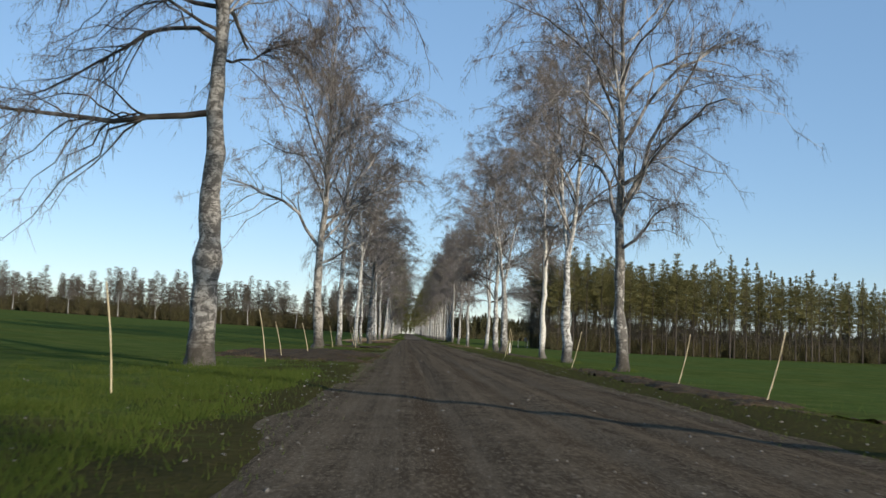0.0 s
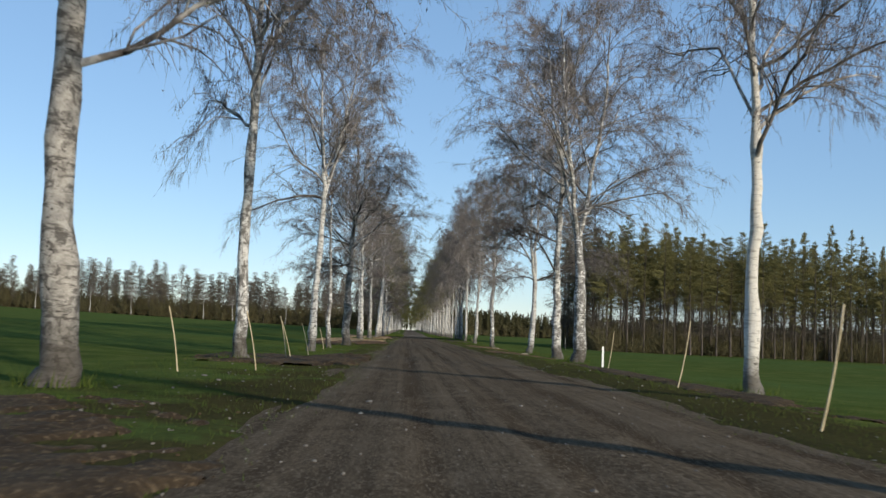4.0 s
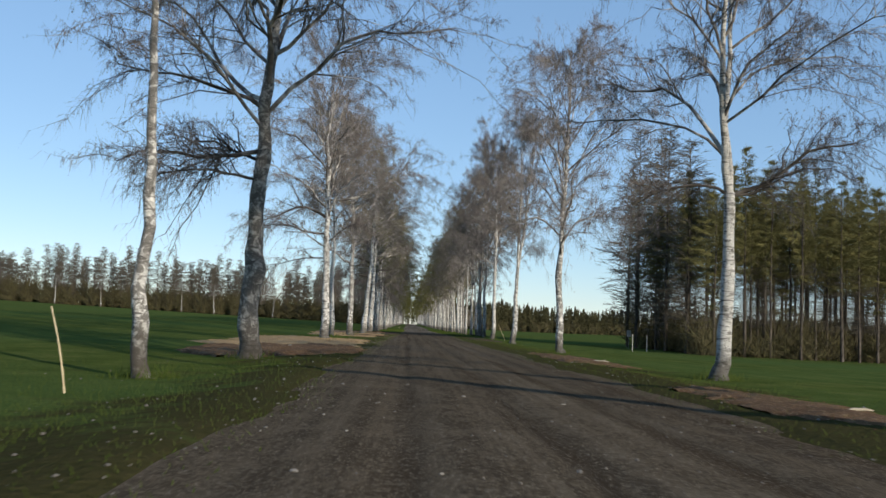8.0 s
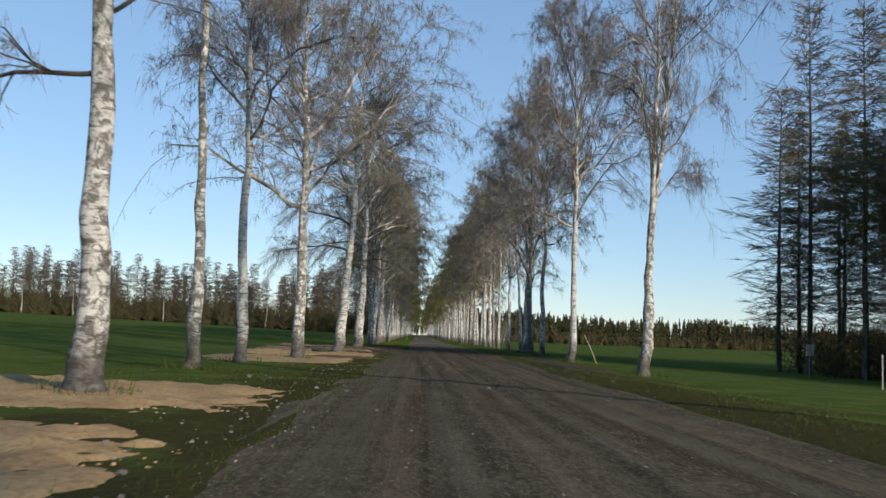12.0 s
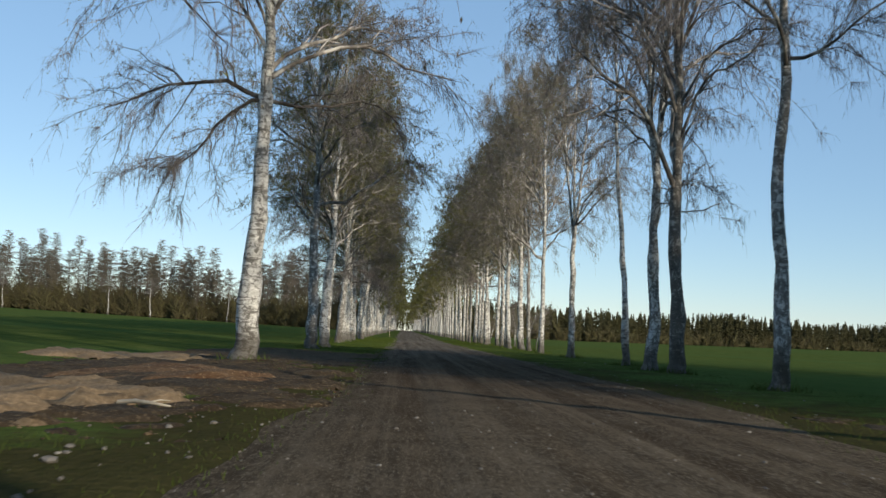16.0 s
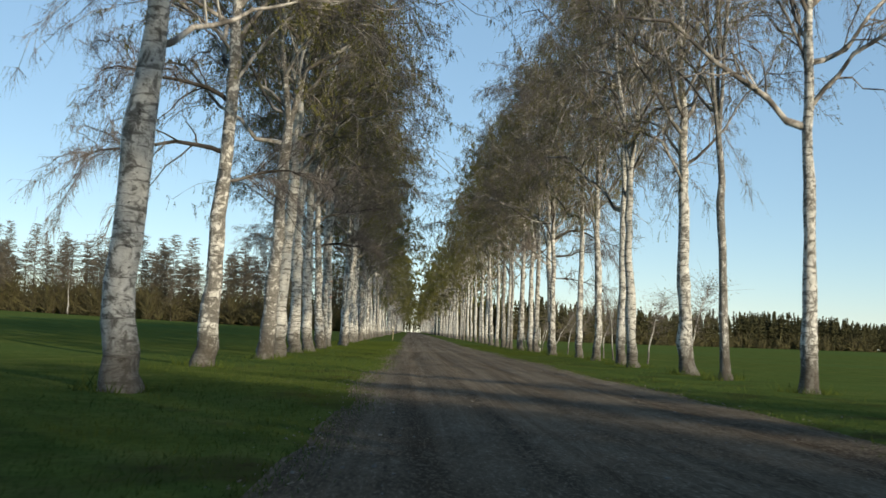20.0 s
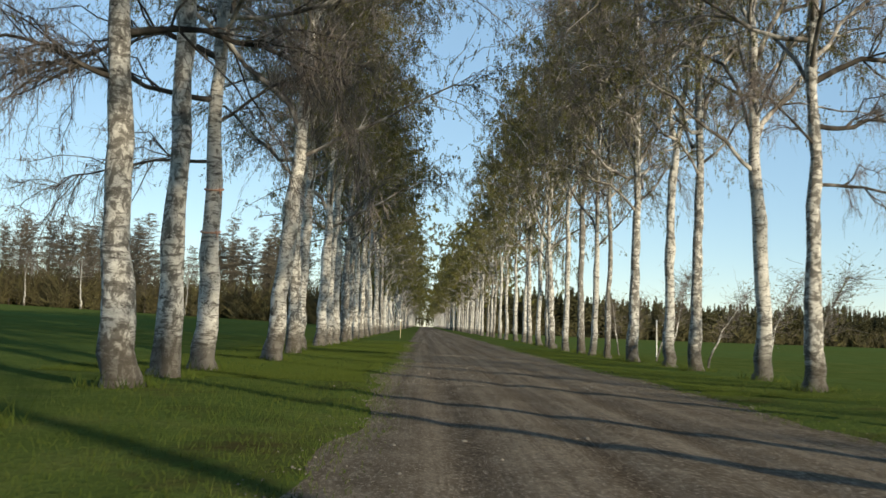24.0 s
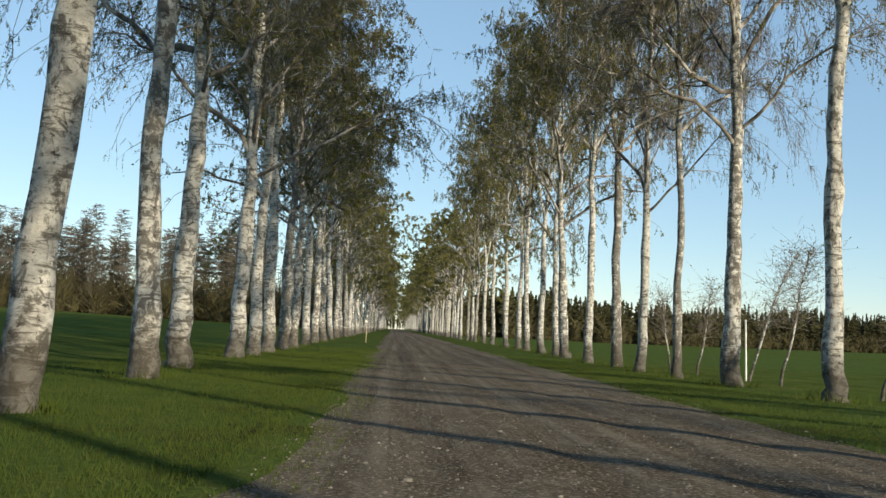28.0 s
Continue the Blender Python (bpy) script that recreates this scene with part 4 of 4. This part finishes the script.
# ---------------------------------------------------------------- bare soil and sand on the verge
def soil_material(name, stops, stony):
    m, nt, b = material(name, 0.98, 0.1)
    v = coords(nt)
    f = noise_tex(nt, v, 1.1, 6, 0.7)
    g = noise_tex(nt, v, 14.0, 4, 0.7)
    c = ramp(nt, f, stops)
    c = mix(nt, ramp(nt, g, [(0.35, grey(0.5)), (0.6, grey(0))]), c, tuple(0.4 * k for k in stops[0][1]))
    c = mix(nt, ramp(nt, g, [(0.56, grey(0)), (0.66, grey(stony))]), c, (0.4, 0.29, 0.17))
    nt.links.new(c, b.inputs["Base Color"])
    bump(nt, b, g, 0.6, 0.04)
    return m


SAND = soil_material("dry_sand", [(0.35, (0.33, 0.205, 0.1)), (0.6, (0.5, 0.33, 0.165))], 0.3)
EARTH = soil_material("dark_earth", [(0.35, (0.038, 0.026, 0.015)), (0.65, (0.095, 0.066, 0.038))], 0.3)
DULL_SAND = soil_material("earthy_sand", [(0.35, (0.17, 0.115, 0.065)), (0.62, (0.30, 0.21, 0.125))], 0.35)
CLAY = soil_material("brown_clay", [(0.35, (0.095, 0.05, 0.026)), (0.65, (0.2, 0.12, 0.062))], 0.6)


def clods(name, at, size, mat, seed):
    """Many small lumps with uneven facets, one mesh."""
    rng = np.random.default_rng(seed)
    n = len(at)
    g = 1.618
    o = np.array([[0, 1, g], [0, -1, g], [0, 1, -g], [0, -1, -g], [1, g, 0], [-1, g, 0], [1, -g, 0], [-1, -g, 0], [g, 0, 1], [-g, 0, 1], [g, 0, -1], [-g, 0, -1]]) / 1.9
    o[:, 2] *= 0.6
    f = [(a, b, c) for a in range(12) for b in range(a + 1, 12) for c in range(b + 1, 12)]
    e = o * np.array([1, 1, 1 / 0.6]) * 1.9
    f = np.array([(a, b, c) if np.dot(np.cross(e[b] - e[a], e[c] - e[a]), e[a]) > 0 else (a, c, b) for a, b, c in f
                  if max(np.linalg.norm(e[a] - e[b]), np.linalg.norm(e[b] - e[c]), np.linalg.norm(e[a] - e[c])) < 2.1])
    s = size * rng.lognormal(0, 0.4, (n, 1, 1)) * rng.uniform(0.75, 1.25, (n, 12, 1)) * rng.uniform(0.7, 1.3, (n, 1, 3))
    a = rng.uniform(0, 6.28, n)
    c, d = np.cos(a)[:, None], np.sin(a)[:, None]
    v = o[None] * s
    v = np.stack([v[..., 0] * c - v[..., 1] * d, v[..., 0] * d + v[..., 1] * c, v[..., 2]], -1) + at[:, None]
    t = (f[None] + np.arange(n)[:, None, None] * 12).reshape(-1, 3)
    return new(name, mesh_from(name, v.reshape(-1, 3), t, None, mat))


def stones(name, label, at, size, mat, seed):
    return tagged(clods(name, at, size, mat, seed), label, "stones", kind="stuff")


def soil_patch(name, label, x0, x1, y0, y1, tall, mat, seed, ragged=0.16):
    """A low spread heap with a ragged outline lying on the verge."""
    rng = np.random.default_rng(seed)
    nx, ny = max(8, int((x1 - x0) / 0.16)), max(8, int((y1 - y0) / 0.2))
    gx, gy = np.meshgrid(np.linspace(x0, x1, nx), np.linspace(y0, y1, ny))
    u, w = (gx - x0) / (x1 - x0) * 2 - 1, (gy - y0) / (y1 - y0) * 2 - 1
    ph = rng.uniform(0, 6.28, 8)
    rag = sum(np.sin(gx * f + ph[i]) * np.sin(gy * g + ph[i + 4]) for i, (f, g) in enumerate(((0.9, 0.5), (2.1, 1.3), (4.3, 2.9), (7.7, 6.1)))) * ragged
    mask = 1 - (np.abs(u) ** 2.4 + np.abs(w) ** 2.4) + rag - 0.12 + rng.normal(0, 0.06, gx.shape)
    lump = 1 + 0.5 * np.sin(gx * 1.7 + ph[0]) * np.sin(gy * 1.1 + ph[1]) + 0.25 * np.sin(gx * 5 + ph[2]) * np.sin(gy * 4.3 + ph[3]) + rng.normal(0, 0.10, gx.shape)
    z = land(gx, gy) + np.where(mask > 0, np.clip(mask, 0, 0.5) * 2 * tall * lump + 0.004, np.clip(mask, -0.3, 0) * 0.35)
    i, j = np.meshgrid(np.arange(ny - 1), np.arange(nx - 1), indexing="ij")
    k = i * nx + j
    keep = (mask[:-1, :-1] > -0.25) | (mask[1:, 1:] > -0.25)
    q = np.stack([k, k + 1, k + nx + 1, k + nx], -1)[keep]
    patch = tagged(new(name, mesh_from(name, np.stack([gx, gy, z], -1).reshape(-1, 3), None, q, mat, True)), label, "soil", "soil spread on the verge")
    edge = np.argwhere((mask > -0.1) & (mask < 0.16))
    n = int(14 * (x1 - x0 + y1 - y0))
    pick = edge[rng.integers(0, len(edge), n)]
    cx = gx[pick[:, 0], pick[:, 1]] + rng.normal(0, 0.1, n)
    cy = gy[pick[:, 0], pick[:, 1]] + rng.normal(0, 0.12, n)
    ob = clods("clod_litter", np.stack([cx, cy, land(cx, cy) + 0.006], 1), 0.016, mat, seed)
    ob.parent = patch
    tagged(ob, "loose crumbled clods", kind="stuff")
    return patch


EARTHY = "patch of dark loose earth and dead grass on the verge"
SANDY = "low spread of tan sand on the grass verge"
soil_patch("earth_patch", EARTHY, -8.5, -1.3, 36, 59, 0.06, EARTH, 1, 0.42)
soil_patch("earth_patch", EARTHY, -7.5, -1.2, 75, 90, 0.07, EARTH, 2, 0.4)
soil_patch("earth_patch", "patch of dark loose earth beside the field", 6.2, 9.4, 17, 40, 0.07, EARTH, 3, 0.4)
soil_patch("earth_patch", "patch of dark loose earth beside the field", 7.2, 9.6, 62, 94, 0.05, EARTH, 4, 0.4)
soil_patch("clay_patch", "strip of brown clay beside the gravel road", 5.6, 9.4, 103, 116, 0.04, CLAY, 5, 0.35)
soil_patch("clay_patch", "strip of brown clay beside the gravel road", 5.8, 9.2, 127, 141, 0.05, CLAY, 6, 0.35)
soil_patch("clay_patch", "patch of reddish-brown clay among the sand", -8.0, -1.5, 125.0, 137.5, 0.09, CLAY, 8, 0.3)
soil_patch("sand_patch", SANDY, -9.5, -2.0, 134.5, 146.0, 0.07, SAND, 9)
soil_patch("sand_patch", SANDY, -9.5, -1.8, 143.6, 150.4, 0.09, SAND, 10)
soil_patch("sand_patch", SANDY, -9.5, -2.2, 151.6, 159.6, 0.08, SAND, 11)
soil_patch("sand_patch", SANDY, -8.5, -2.6, 174.5, 186.0, 0.05, SAND, 12)
soil_patch("sand_patch", SANDY, -9.5, -2.0, 186.2, 196.6, 0.08, SAND, 13)
soil_patch("clay_patch", "patch of reddish-brown clay among the sand", -5.0, -1.5, 183.0, 187.5, 0.06, CLAY, 14)
soil_patch("earth_patch", EARTHY, -9.5, -0.9, 198, 219, 0.07, EARTH, 15, 0.28)
soil_patch("sand_patch", SANDY, -10.0, -2.8, 198.2, 206.0, 0.14, DULL_SAND, 19, 0.3)
soil_patch("sand_patch", SANDY, -11.0, -5.8, 216.5, 223.0, 0.10, DULL_SAND, 20, 0.3)
soil_patch("clay_patch", "patch of brown clay with pale stones on the verge", -7.0, -2.0, 206, 212, 0.12, CLAY, 16)
soil_patch("earth_patch", EARTHY, -9.0, -0.9, 216, 238, 0.05, EARTH, 17, 0.3)
soil_patch("earth_patch", "patch of dark loose earth beside the field", 6.3, 9.2, 176, 205, 0.03, EARTH, 18, 0.4)


# ---------------------------------------------------------------- loose stones, grass
rng = np.random.default_rng(17)
n = 4500
u, y = rng.beta(0.8, 0.8, n), rng.uniform(4, 352, n)
x, y, z = road_height(u, y)
stones("gravel", "loose grey gravel lying on the road", np.stack([x, y, z + 0.004], 1), 0.013, GRAVEL_STONE, 1)
n = 9000
u, y = rng.uniform(0, 1, n), 296 + 26 * rng.uniform(0, 1, n) ** 1.5
x, y, z = road_height(u, y)
stones("gravel", "coarse loose gravel on the last stretch of road", np.stack([x, y, z + 0.002], 1), 0.0085, GRAVEL_STONE, 4)
n = 1800
y = rng.uniform(6, 235, n)
left = rng.uniform(0, 1, n) < 0.75
l, r = road_edges(y)
x = np.where(left, l - np.abs(rng.normal(0, 2.2, n)), r + np.abs(rng.normal(0, 1.2, n)))
stones("verge_stones", "pale stones and clods strewn over the verge", np.stack([x, y, land(x, y) + 0.010], 1), 0.016, GRAVEL_STONE, 2)
n = 160
y = rng.uniform(126, 232, n)
x = -1.8 - np.abs(rng.normal(0, 2.0, n))
stones("verge_stones", "fist-sized pale stones in the dug soil", np.stack([x, y, land(x, y) + 0.015], 1), 0.024, GRAVEL_STONE, 3)


WOOD = plain_material("bleached_wood", [(0.3, (0.27, 0.24, 0.19)), (0.7, (0.42, 0.38, 0.31))], 4.0)
for k, (x, y, a, ln) in enumerate(((-5.9, 201.0, 10, 0.7), (-3.1, 201.5, -35, 0.9), (-4.6, 134.2, 60, 0.5), (-5.2, 210.5, -15, 0.8), (8.2, 133.0, -20, 0.7), (8.0, 109.5, 15, 0.6))):
    tb = Tubes()
    z0 = float(land(x, y)) + 0.06
    tb.add([(-ln / 2, 0, 0), (-ln / 5, 0.05, 0.03), (ln / 6, -0.02, 0.035), (ln / 2, 0.06, 0.01)], [0.028, 0.03, 0.024, 0.012], 7)
    tb.add([(ln / 6, -0.02, 0.035), (ln / 4, 0.1, 0.07), (ln / 3, 0.2, 0.06)], [0.016, 0.012, 0.006], 5)
    ob = tagged(new("fallen_branch", tb.mesh("fallen_branch", WOOD)), "bleached broken branch lying on the dug soil", "branch", "broken branches on the verge")
    ob.matrix_basis = Matrix.Translation((x, y, z0)) @ Matrix.Rotation(radians(a), 4, "Z")


def grass(name, label, count, seed, zone, tall, wide):
    rng = np.random.default_rng(seed)
    x, y = zone(rng, count)
    x, y = x + rng.normal(0, 0.05, count), y + rng.normal(0, 0.05, count)
    h = tall * rng.lognormal(0, 0.35, count)
    b = np.stack([x, y, land(x, y) - 0.02], 1)
    w = np.stack([rng.normal(0, 0.4, count) * h, rng.normal(0, 0.4, count) * h, h], 1)
    v, t = spikes(b, w, wide)
    return tagged(new(name, mesh_from(name, v, t, None, GRASS_BLADE)), label, "grass", kind="stuff")


BARE = ((38, 58), (76, 86.5), (124, 160), (174, 197), (198, 232))


def left_zone(rng, n):
    y = rng.uniform(3, 352, n)
    for a, b in BARE:
        hit = (y > a) & (y < b) & (rng.uniform(0, 1, n) < (0.45 if b < 100 else 0.8))
        y = np.where(hit, rng.uniform(236, 352, n), y)
    l, _ = road_edges(y)
    gap = np.where((y < 235) & (rng.uniform(0, 1, n) < 0.6), 1.3, 0.0)
    return l - 0.05 - gap - np.abs(rng.normal(0, 3.4, n)), y


def right_zone(rng, n):
    y = rng.uniform(3, 352, n)
    _, r = road_edges(y)
    gap = np.where((y < 205) & (rng.uniform(0, 1, n) < 0.6), 1.1, 0.0)
    return r + 0.05 + gap + np.abs(rng.normal(0, 3.0, n)), y


grass("verge_grass", "short spring grass on the verge", 95000, 1, left_zone, 0.065, 0.0055)
grass("verge_grass", "short spring grass on the verge", 60000, 2, right_zone, 0.065, 0.0055)


def fringe_zone(rng, n):
    y = np.where(rng.uniform(0, 1, n) < 0.72, rng.uniform(225, 352, n), rng.uniform(5, 225, n))
    l, r = road_edges(y)
    off = rng.normal(0, 0.3, n)
    return np.where(rng.uniform(0, 1, n) < 0.6, l + 0.1 + off, r - 0.1 + off), y


grass("edge_grass", "thin low grass creeping over the gravel's edge", 34000, 6, fringe_zone, 0.045, 0.0055)
n = 4500
x, y = fringe_zone(rng, n)
stones("edge_gravel", "grey gravel thrown out along the road's edges", np.stack([x, y, land(x, y) - 0.005], 1), 0.010, GRAVEL_STONE, 5)


def foot_zone(rng, n):
    spots = np.array([(t[0], t[1]) for t in TREES])
    p = spots[rng.integers(0, len(spots), n)]
    a, d = rng.uniform(0, 6.28, n), rng.uniform(0.35, 0.8, n)
    return p[:, 0] + np.cos(a) * d, p[:, 1] + np.sin(a) * d


grass("tree_foot_grass", "longer grass tufts round the feet of the birches", 9000, 3, foot_zone, 0.2, 0.012)


def clump_zone(rng, n):
    m = 420
    cx, cy = -2.4 - np.abs(rng.normal(0, 2.4, m)), rng.uniform(4, 27, m)
    k = rng.integers(0, m, n)
    return cx[k] + rng.normal(0, 0.16, n), cy[k] + rng.normal(0, 0.2, n)


def end_zone(rng, n):
    y = 296 + 44 * rng.uniform(0, 1, n) ** 1.6
    l, r = road_edges(y)
    return np.where(rng.uniform(0, 1, n) < 0.72, l - 0.1 - 7 * rng.uniform(0, 1, n) ** 1.2, r + 0.1 + np.abs(rng.normal(0, 1.8, n))), y


grass("verge_grass", "dense soft spring grass along the last stretch", 110000, 7, end_zone, 0.06, 0.0045)
grass("tall_grass_tuft", "lush tufts of tall grass beside the start of the road", 26000, 4, clump_zone, 0.10, 0.007)


# ---------------------------------------------------------------- stakes, posts, signs
def leaning(x, y, lean_x, lean_y, turn=0):
    return Matrix.Translation((x, y, float(land(x, y)) - 0.03)) @ Euler((radians(-lean_y), radians(lean_x), radians(turn))).to_matrix().to_4x4()


def stake(x, y, lean_x, lean_y, tall=1.9):
    tb = Tubes()
    z = np.linspace(0, tall, 9)
    r = np.where(np.arange(9) % 2 == 0, 0.019, 0.0155) * np.linspace(1.0, 0.7, 9)
    bow = 0.03 * np.sin(np.linspace(0, 3.14, 9))
    tb.add(np.stack([bow, np.zeros(9), z], 1), r, 7)
    ob = tagged(new("bamboo_stake", tb.mesh("bamboo_stake", BAMBOO)), "leaning pale bamboo stake stuck in the verge", "stake", "bamboo snow stakes")
    ob.matrix_basis = leaning(x, y, lean_x, lean_y)
    return ob


for x, y, a in ((-4.8, 16.1, -7), (-4.9, 34.2, -10), (-5.3, 41.8, -13), (-4.9, 49.0, -14), (-5.1, 68.0, -11), (-3.6, 70.0, -12), (-3.95, 79.0, -10), (-4.5, 85.0, -16), (-4.5, 92.2, -14), (-5.2, 109.1, -13)):
    stake(x, y, a, 2, 1.85 if y < 40 else 1.55 if y < 100 else 1.45)
for x, y, a in ((8.3, 22.4, 17), (9.0, 32.2, 15), (7.85, 46.2, 16), (5.9, 58.5, 12), (7.3, 70.6, 12), (9.7, 91.0, 10), (10.4, 194.6, -22)):
    stake(x, y, a - 2, 0, 1.8)


def box(name, sx, sy, sz, mat, bevel=0.006, at=(0, 0, 0)):
    bm = bmesh.new()
    bmesh.ops.create_cube(bm, size=1, matrix=Matrix.Translation(Vector(at) + Vector((0, 0, sz / 2))) @ Matrix.Diagonal((sx, sy, sz, 1)))
    bmesh.ops.bevel(bm, geom=bm.edges[:], offset=bevel, segments=2, affect="EDGES")
    me = bpy.data.meshes.new(name)
    bm.to_mesh(me)
    bm.free()
    me.materials.append(mat)
    return me


post = thing("marker_post", "slim white plastic marker post in the grass", "post")
child("post_body", box("post_body", 0.10, 0.035, 1.02, WHITE_PAINT, 0.012), post)
child("cap", box("cap", 0.085, 0.03, 0.03, WHITE_PAINT, 0.01, (0, 0, 1.02)), post)
post.matrix_basis = leaning(9.95, 93.5, 0, 0)

GREY_PAINT = plain_material("weathered_paint", [(0.3, (0.26, 0.26, 0.25)), (0.7, (0.38, 0.38, 0.36))], 6.0, 0.6, 0.2)
pole = thing("white_pole", "tall thin white pole beside a birch", "pole")
tb = Tubes()
tb.add([(0, 0, 0), (0.003, 0, 0.7), (0, 0, 1.4), (0, 0, 2.15)], [0.035, 0.034, 0.034, 0.033], 10)
child("shaft", tb.mesh("shaft", WHITE_PAINT), pole)
tb = Tubes()
tb.add([(0, 0, 2.15), (0, 0, 2.17), (0, 0, 2.2)], [0.038, 0.038, 0.02], 10)
child("cap", tb.mesh("cap", WHITE_PAINT), pole)
pole.matrix_basis = leaning(12.6, 327.6, -1, 0)

DARK_METAL = plain_material("weathered_steel", [(0.3, (0.14, 0.14, 0.14)), (0.7, (0.25, 0.25, 0.24))], 5.0, 0.5, 0.5)
sign = thing("field_sign", "small weathered pale notice board on a steel post", "sign")
child("post", box("post", 0.06, 0.06, 2.0, DARK_METAL), sign)
child("panel", box("panel", 0.5, 0.03, 0.7, GREY_PAINT, 0.008, (0, -0.045, 1.3)), sign, "blank pale panel")
sign.matrix_basis = leaning(24.4, 199.0, 0, 0, 8)
for k, (x, y) in enumerate(((21.0, 182.5), (23.2, 186.0))):
    m = thing("striped_post", "thin pale marker post with dark bands", "post", "banded posts")
    child("post_body", box("post_body", 0.06, 0.06, 1.6, GREY_PAINT, 0.01), m)
    for b in range(3):
        child("band", box("band", 0.064, 0.064, 0.16, DARK_METAL, 0.004, (0, 0, 0.3 + b * 0.5)), m, "dark band")
    m.matrix_basis = leaning(x, y, 0, 0, 20)
reflector = thing("delineator", "thin roadside post with a round plate on top", "post")
tb = Tubes()
tb.add([(0, 0, 0), (0, 0, 0.8), (0, 0, 1.7)], [0.03, 0.03, 0.028], 8)
child("post_body", tb.mesh("post_body", BAMBOO), reflector)
tb = Tubes()
tb.add([(0, -0.01, 1.8), (0, 0.015, 1.8)], [0.13, 0.13], 18)
child("plate", tb.mesh("plate", WHITE_PAINT), reflector, "round pale plate")
reflector.matrix_basis = leaning(-2.3, 375, 0, 0)

RIBBON = plain_material("faded_orange_tape", [(0.3, (0.55, 0.26, 0.18)), (0.7, (0.66, 0.40, 0.30))], 5.0, 0.6)
bole = next(ob for ob in taped.children if ob.name.startswith("trunk"))
bark_points = np.array([taped.matrix_basis @ v.co for v in bole.data.vertices])
for z in (3.35, 4.4):
    near = bark_points[np.abs(bark_points[:, 2] - z) < 0.4, :2]
    mid = near.mean(axis=0)
    r = float(np.percentile(np.linalg.norm(near - mid, axis=1), 99)) + 0.005
    tb = Tubes()
    a = np.linspace(0, 6.28, 25)
    tb.add(np.stack([np.cos(a) * r, np.sin(a) * r, 0.05 * np.sin(a)], 1), np.full(25, 0.026), 6)
    tb.add([(0.75 * r, -0.75 * r, 0.0), (0.9 * r, -0.95 * r, -0.08), (0.95 * r, -1.0 * r, -0.2)], [0.022, 0.018, 0.006], 5)
    ob = tagged(new("marker_tape", tb.mesh("marker_tape", RIBBON)), "faded orange tape tied round a birch trunk", "tape", "tapes on the trunk")
    ob.matrix_basis = Matrix.Translation((float(mid[0]), float(mid[1]), z))


# ---------------------------------------------------------------- saplings behind the right-hand row
def sapling(seed, x, y, lean_x, tall):
    rng = np.random.default_rng(seed)
    tree = thing("birch_sapling", "thin crooked birch sapling with a few pale twigs", "sapling", "saplings behind the birches")
    tb = Tubes()
    z = np.linspace(0, tall, 9)
    off = np.cumsum(rng.normal(0, 0.05, 9)) + lean_x * z * (0.3 + 0.7 * z / tall)
    pts = np.stack([off - off[0], np.cumsum(rng.normal(0, 0.03, 9)), z - 0.05], 1)
    tb.add(pts, np.linspace(0.055, 0.012, 9), 7)
    child("stem", tb.mesh("stem", BARK), tree)
    tw = 420
    k = rng.uniform(3.2, 8, tw)
    b = np.stack([np.interp(k, np.arange(9), pts[:, c]) for c in range(3)], 1)
    a = rng.normal(0, 1, (tw, 3)) * np.array([0.55, 0.55, 0.35]) + np.array([lean_x * 0.6, 0, 0.35])
    half = tw // 3
    b[half:] = b[rng.integers(0, half, tw - half)] + a[rng.integers(0, half, tw - half)] * rng.uniform(0.3, 1, (tw - half, 1))
    a[:half] *= 1.2
    a[half:] *= 0.45
    v, t = spikes(b, a, 0.008)
    child("crown", mesh_from("crown", v, t, None, TWIG), tree)
    v, t = leaflets(b + a * 0.8, 0.035, rng)
    child("foliage", mesh_from("foliage", v, t, None, LEAF), tree)
    tree.matrix_basis = leaning(x, y, 0, 0)


for k, (x, y, a, h) in enumerate(((12.2, 292, -0.12, 3.6), (12.6, 297, 0.25, 3.8), (12.4, 310, 0.3, 3.6), (12.4, 317.5, 0.45, 3.4), (12.2, 323.5, 0.2, 4.4), (12.3, 326.5, 0.3, 4.6),
                                  (11.9, 331.0, 0.2, 3.4), (12.2, 335.5, -0.1, 3.2), (12.4, 306, 0.4, 3.5), (12.5, 285, 0.35, 3.6), (12.2, 276.5, 0.2, 3.8))):
    sapling(200 + k, x, y, a, h)
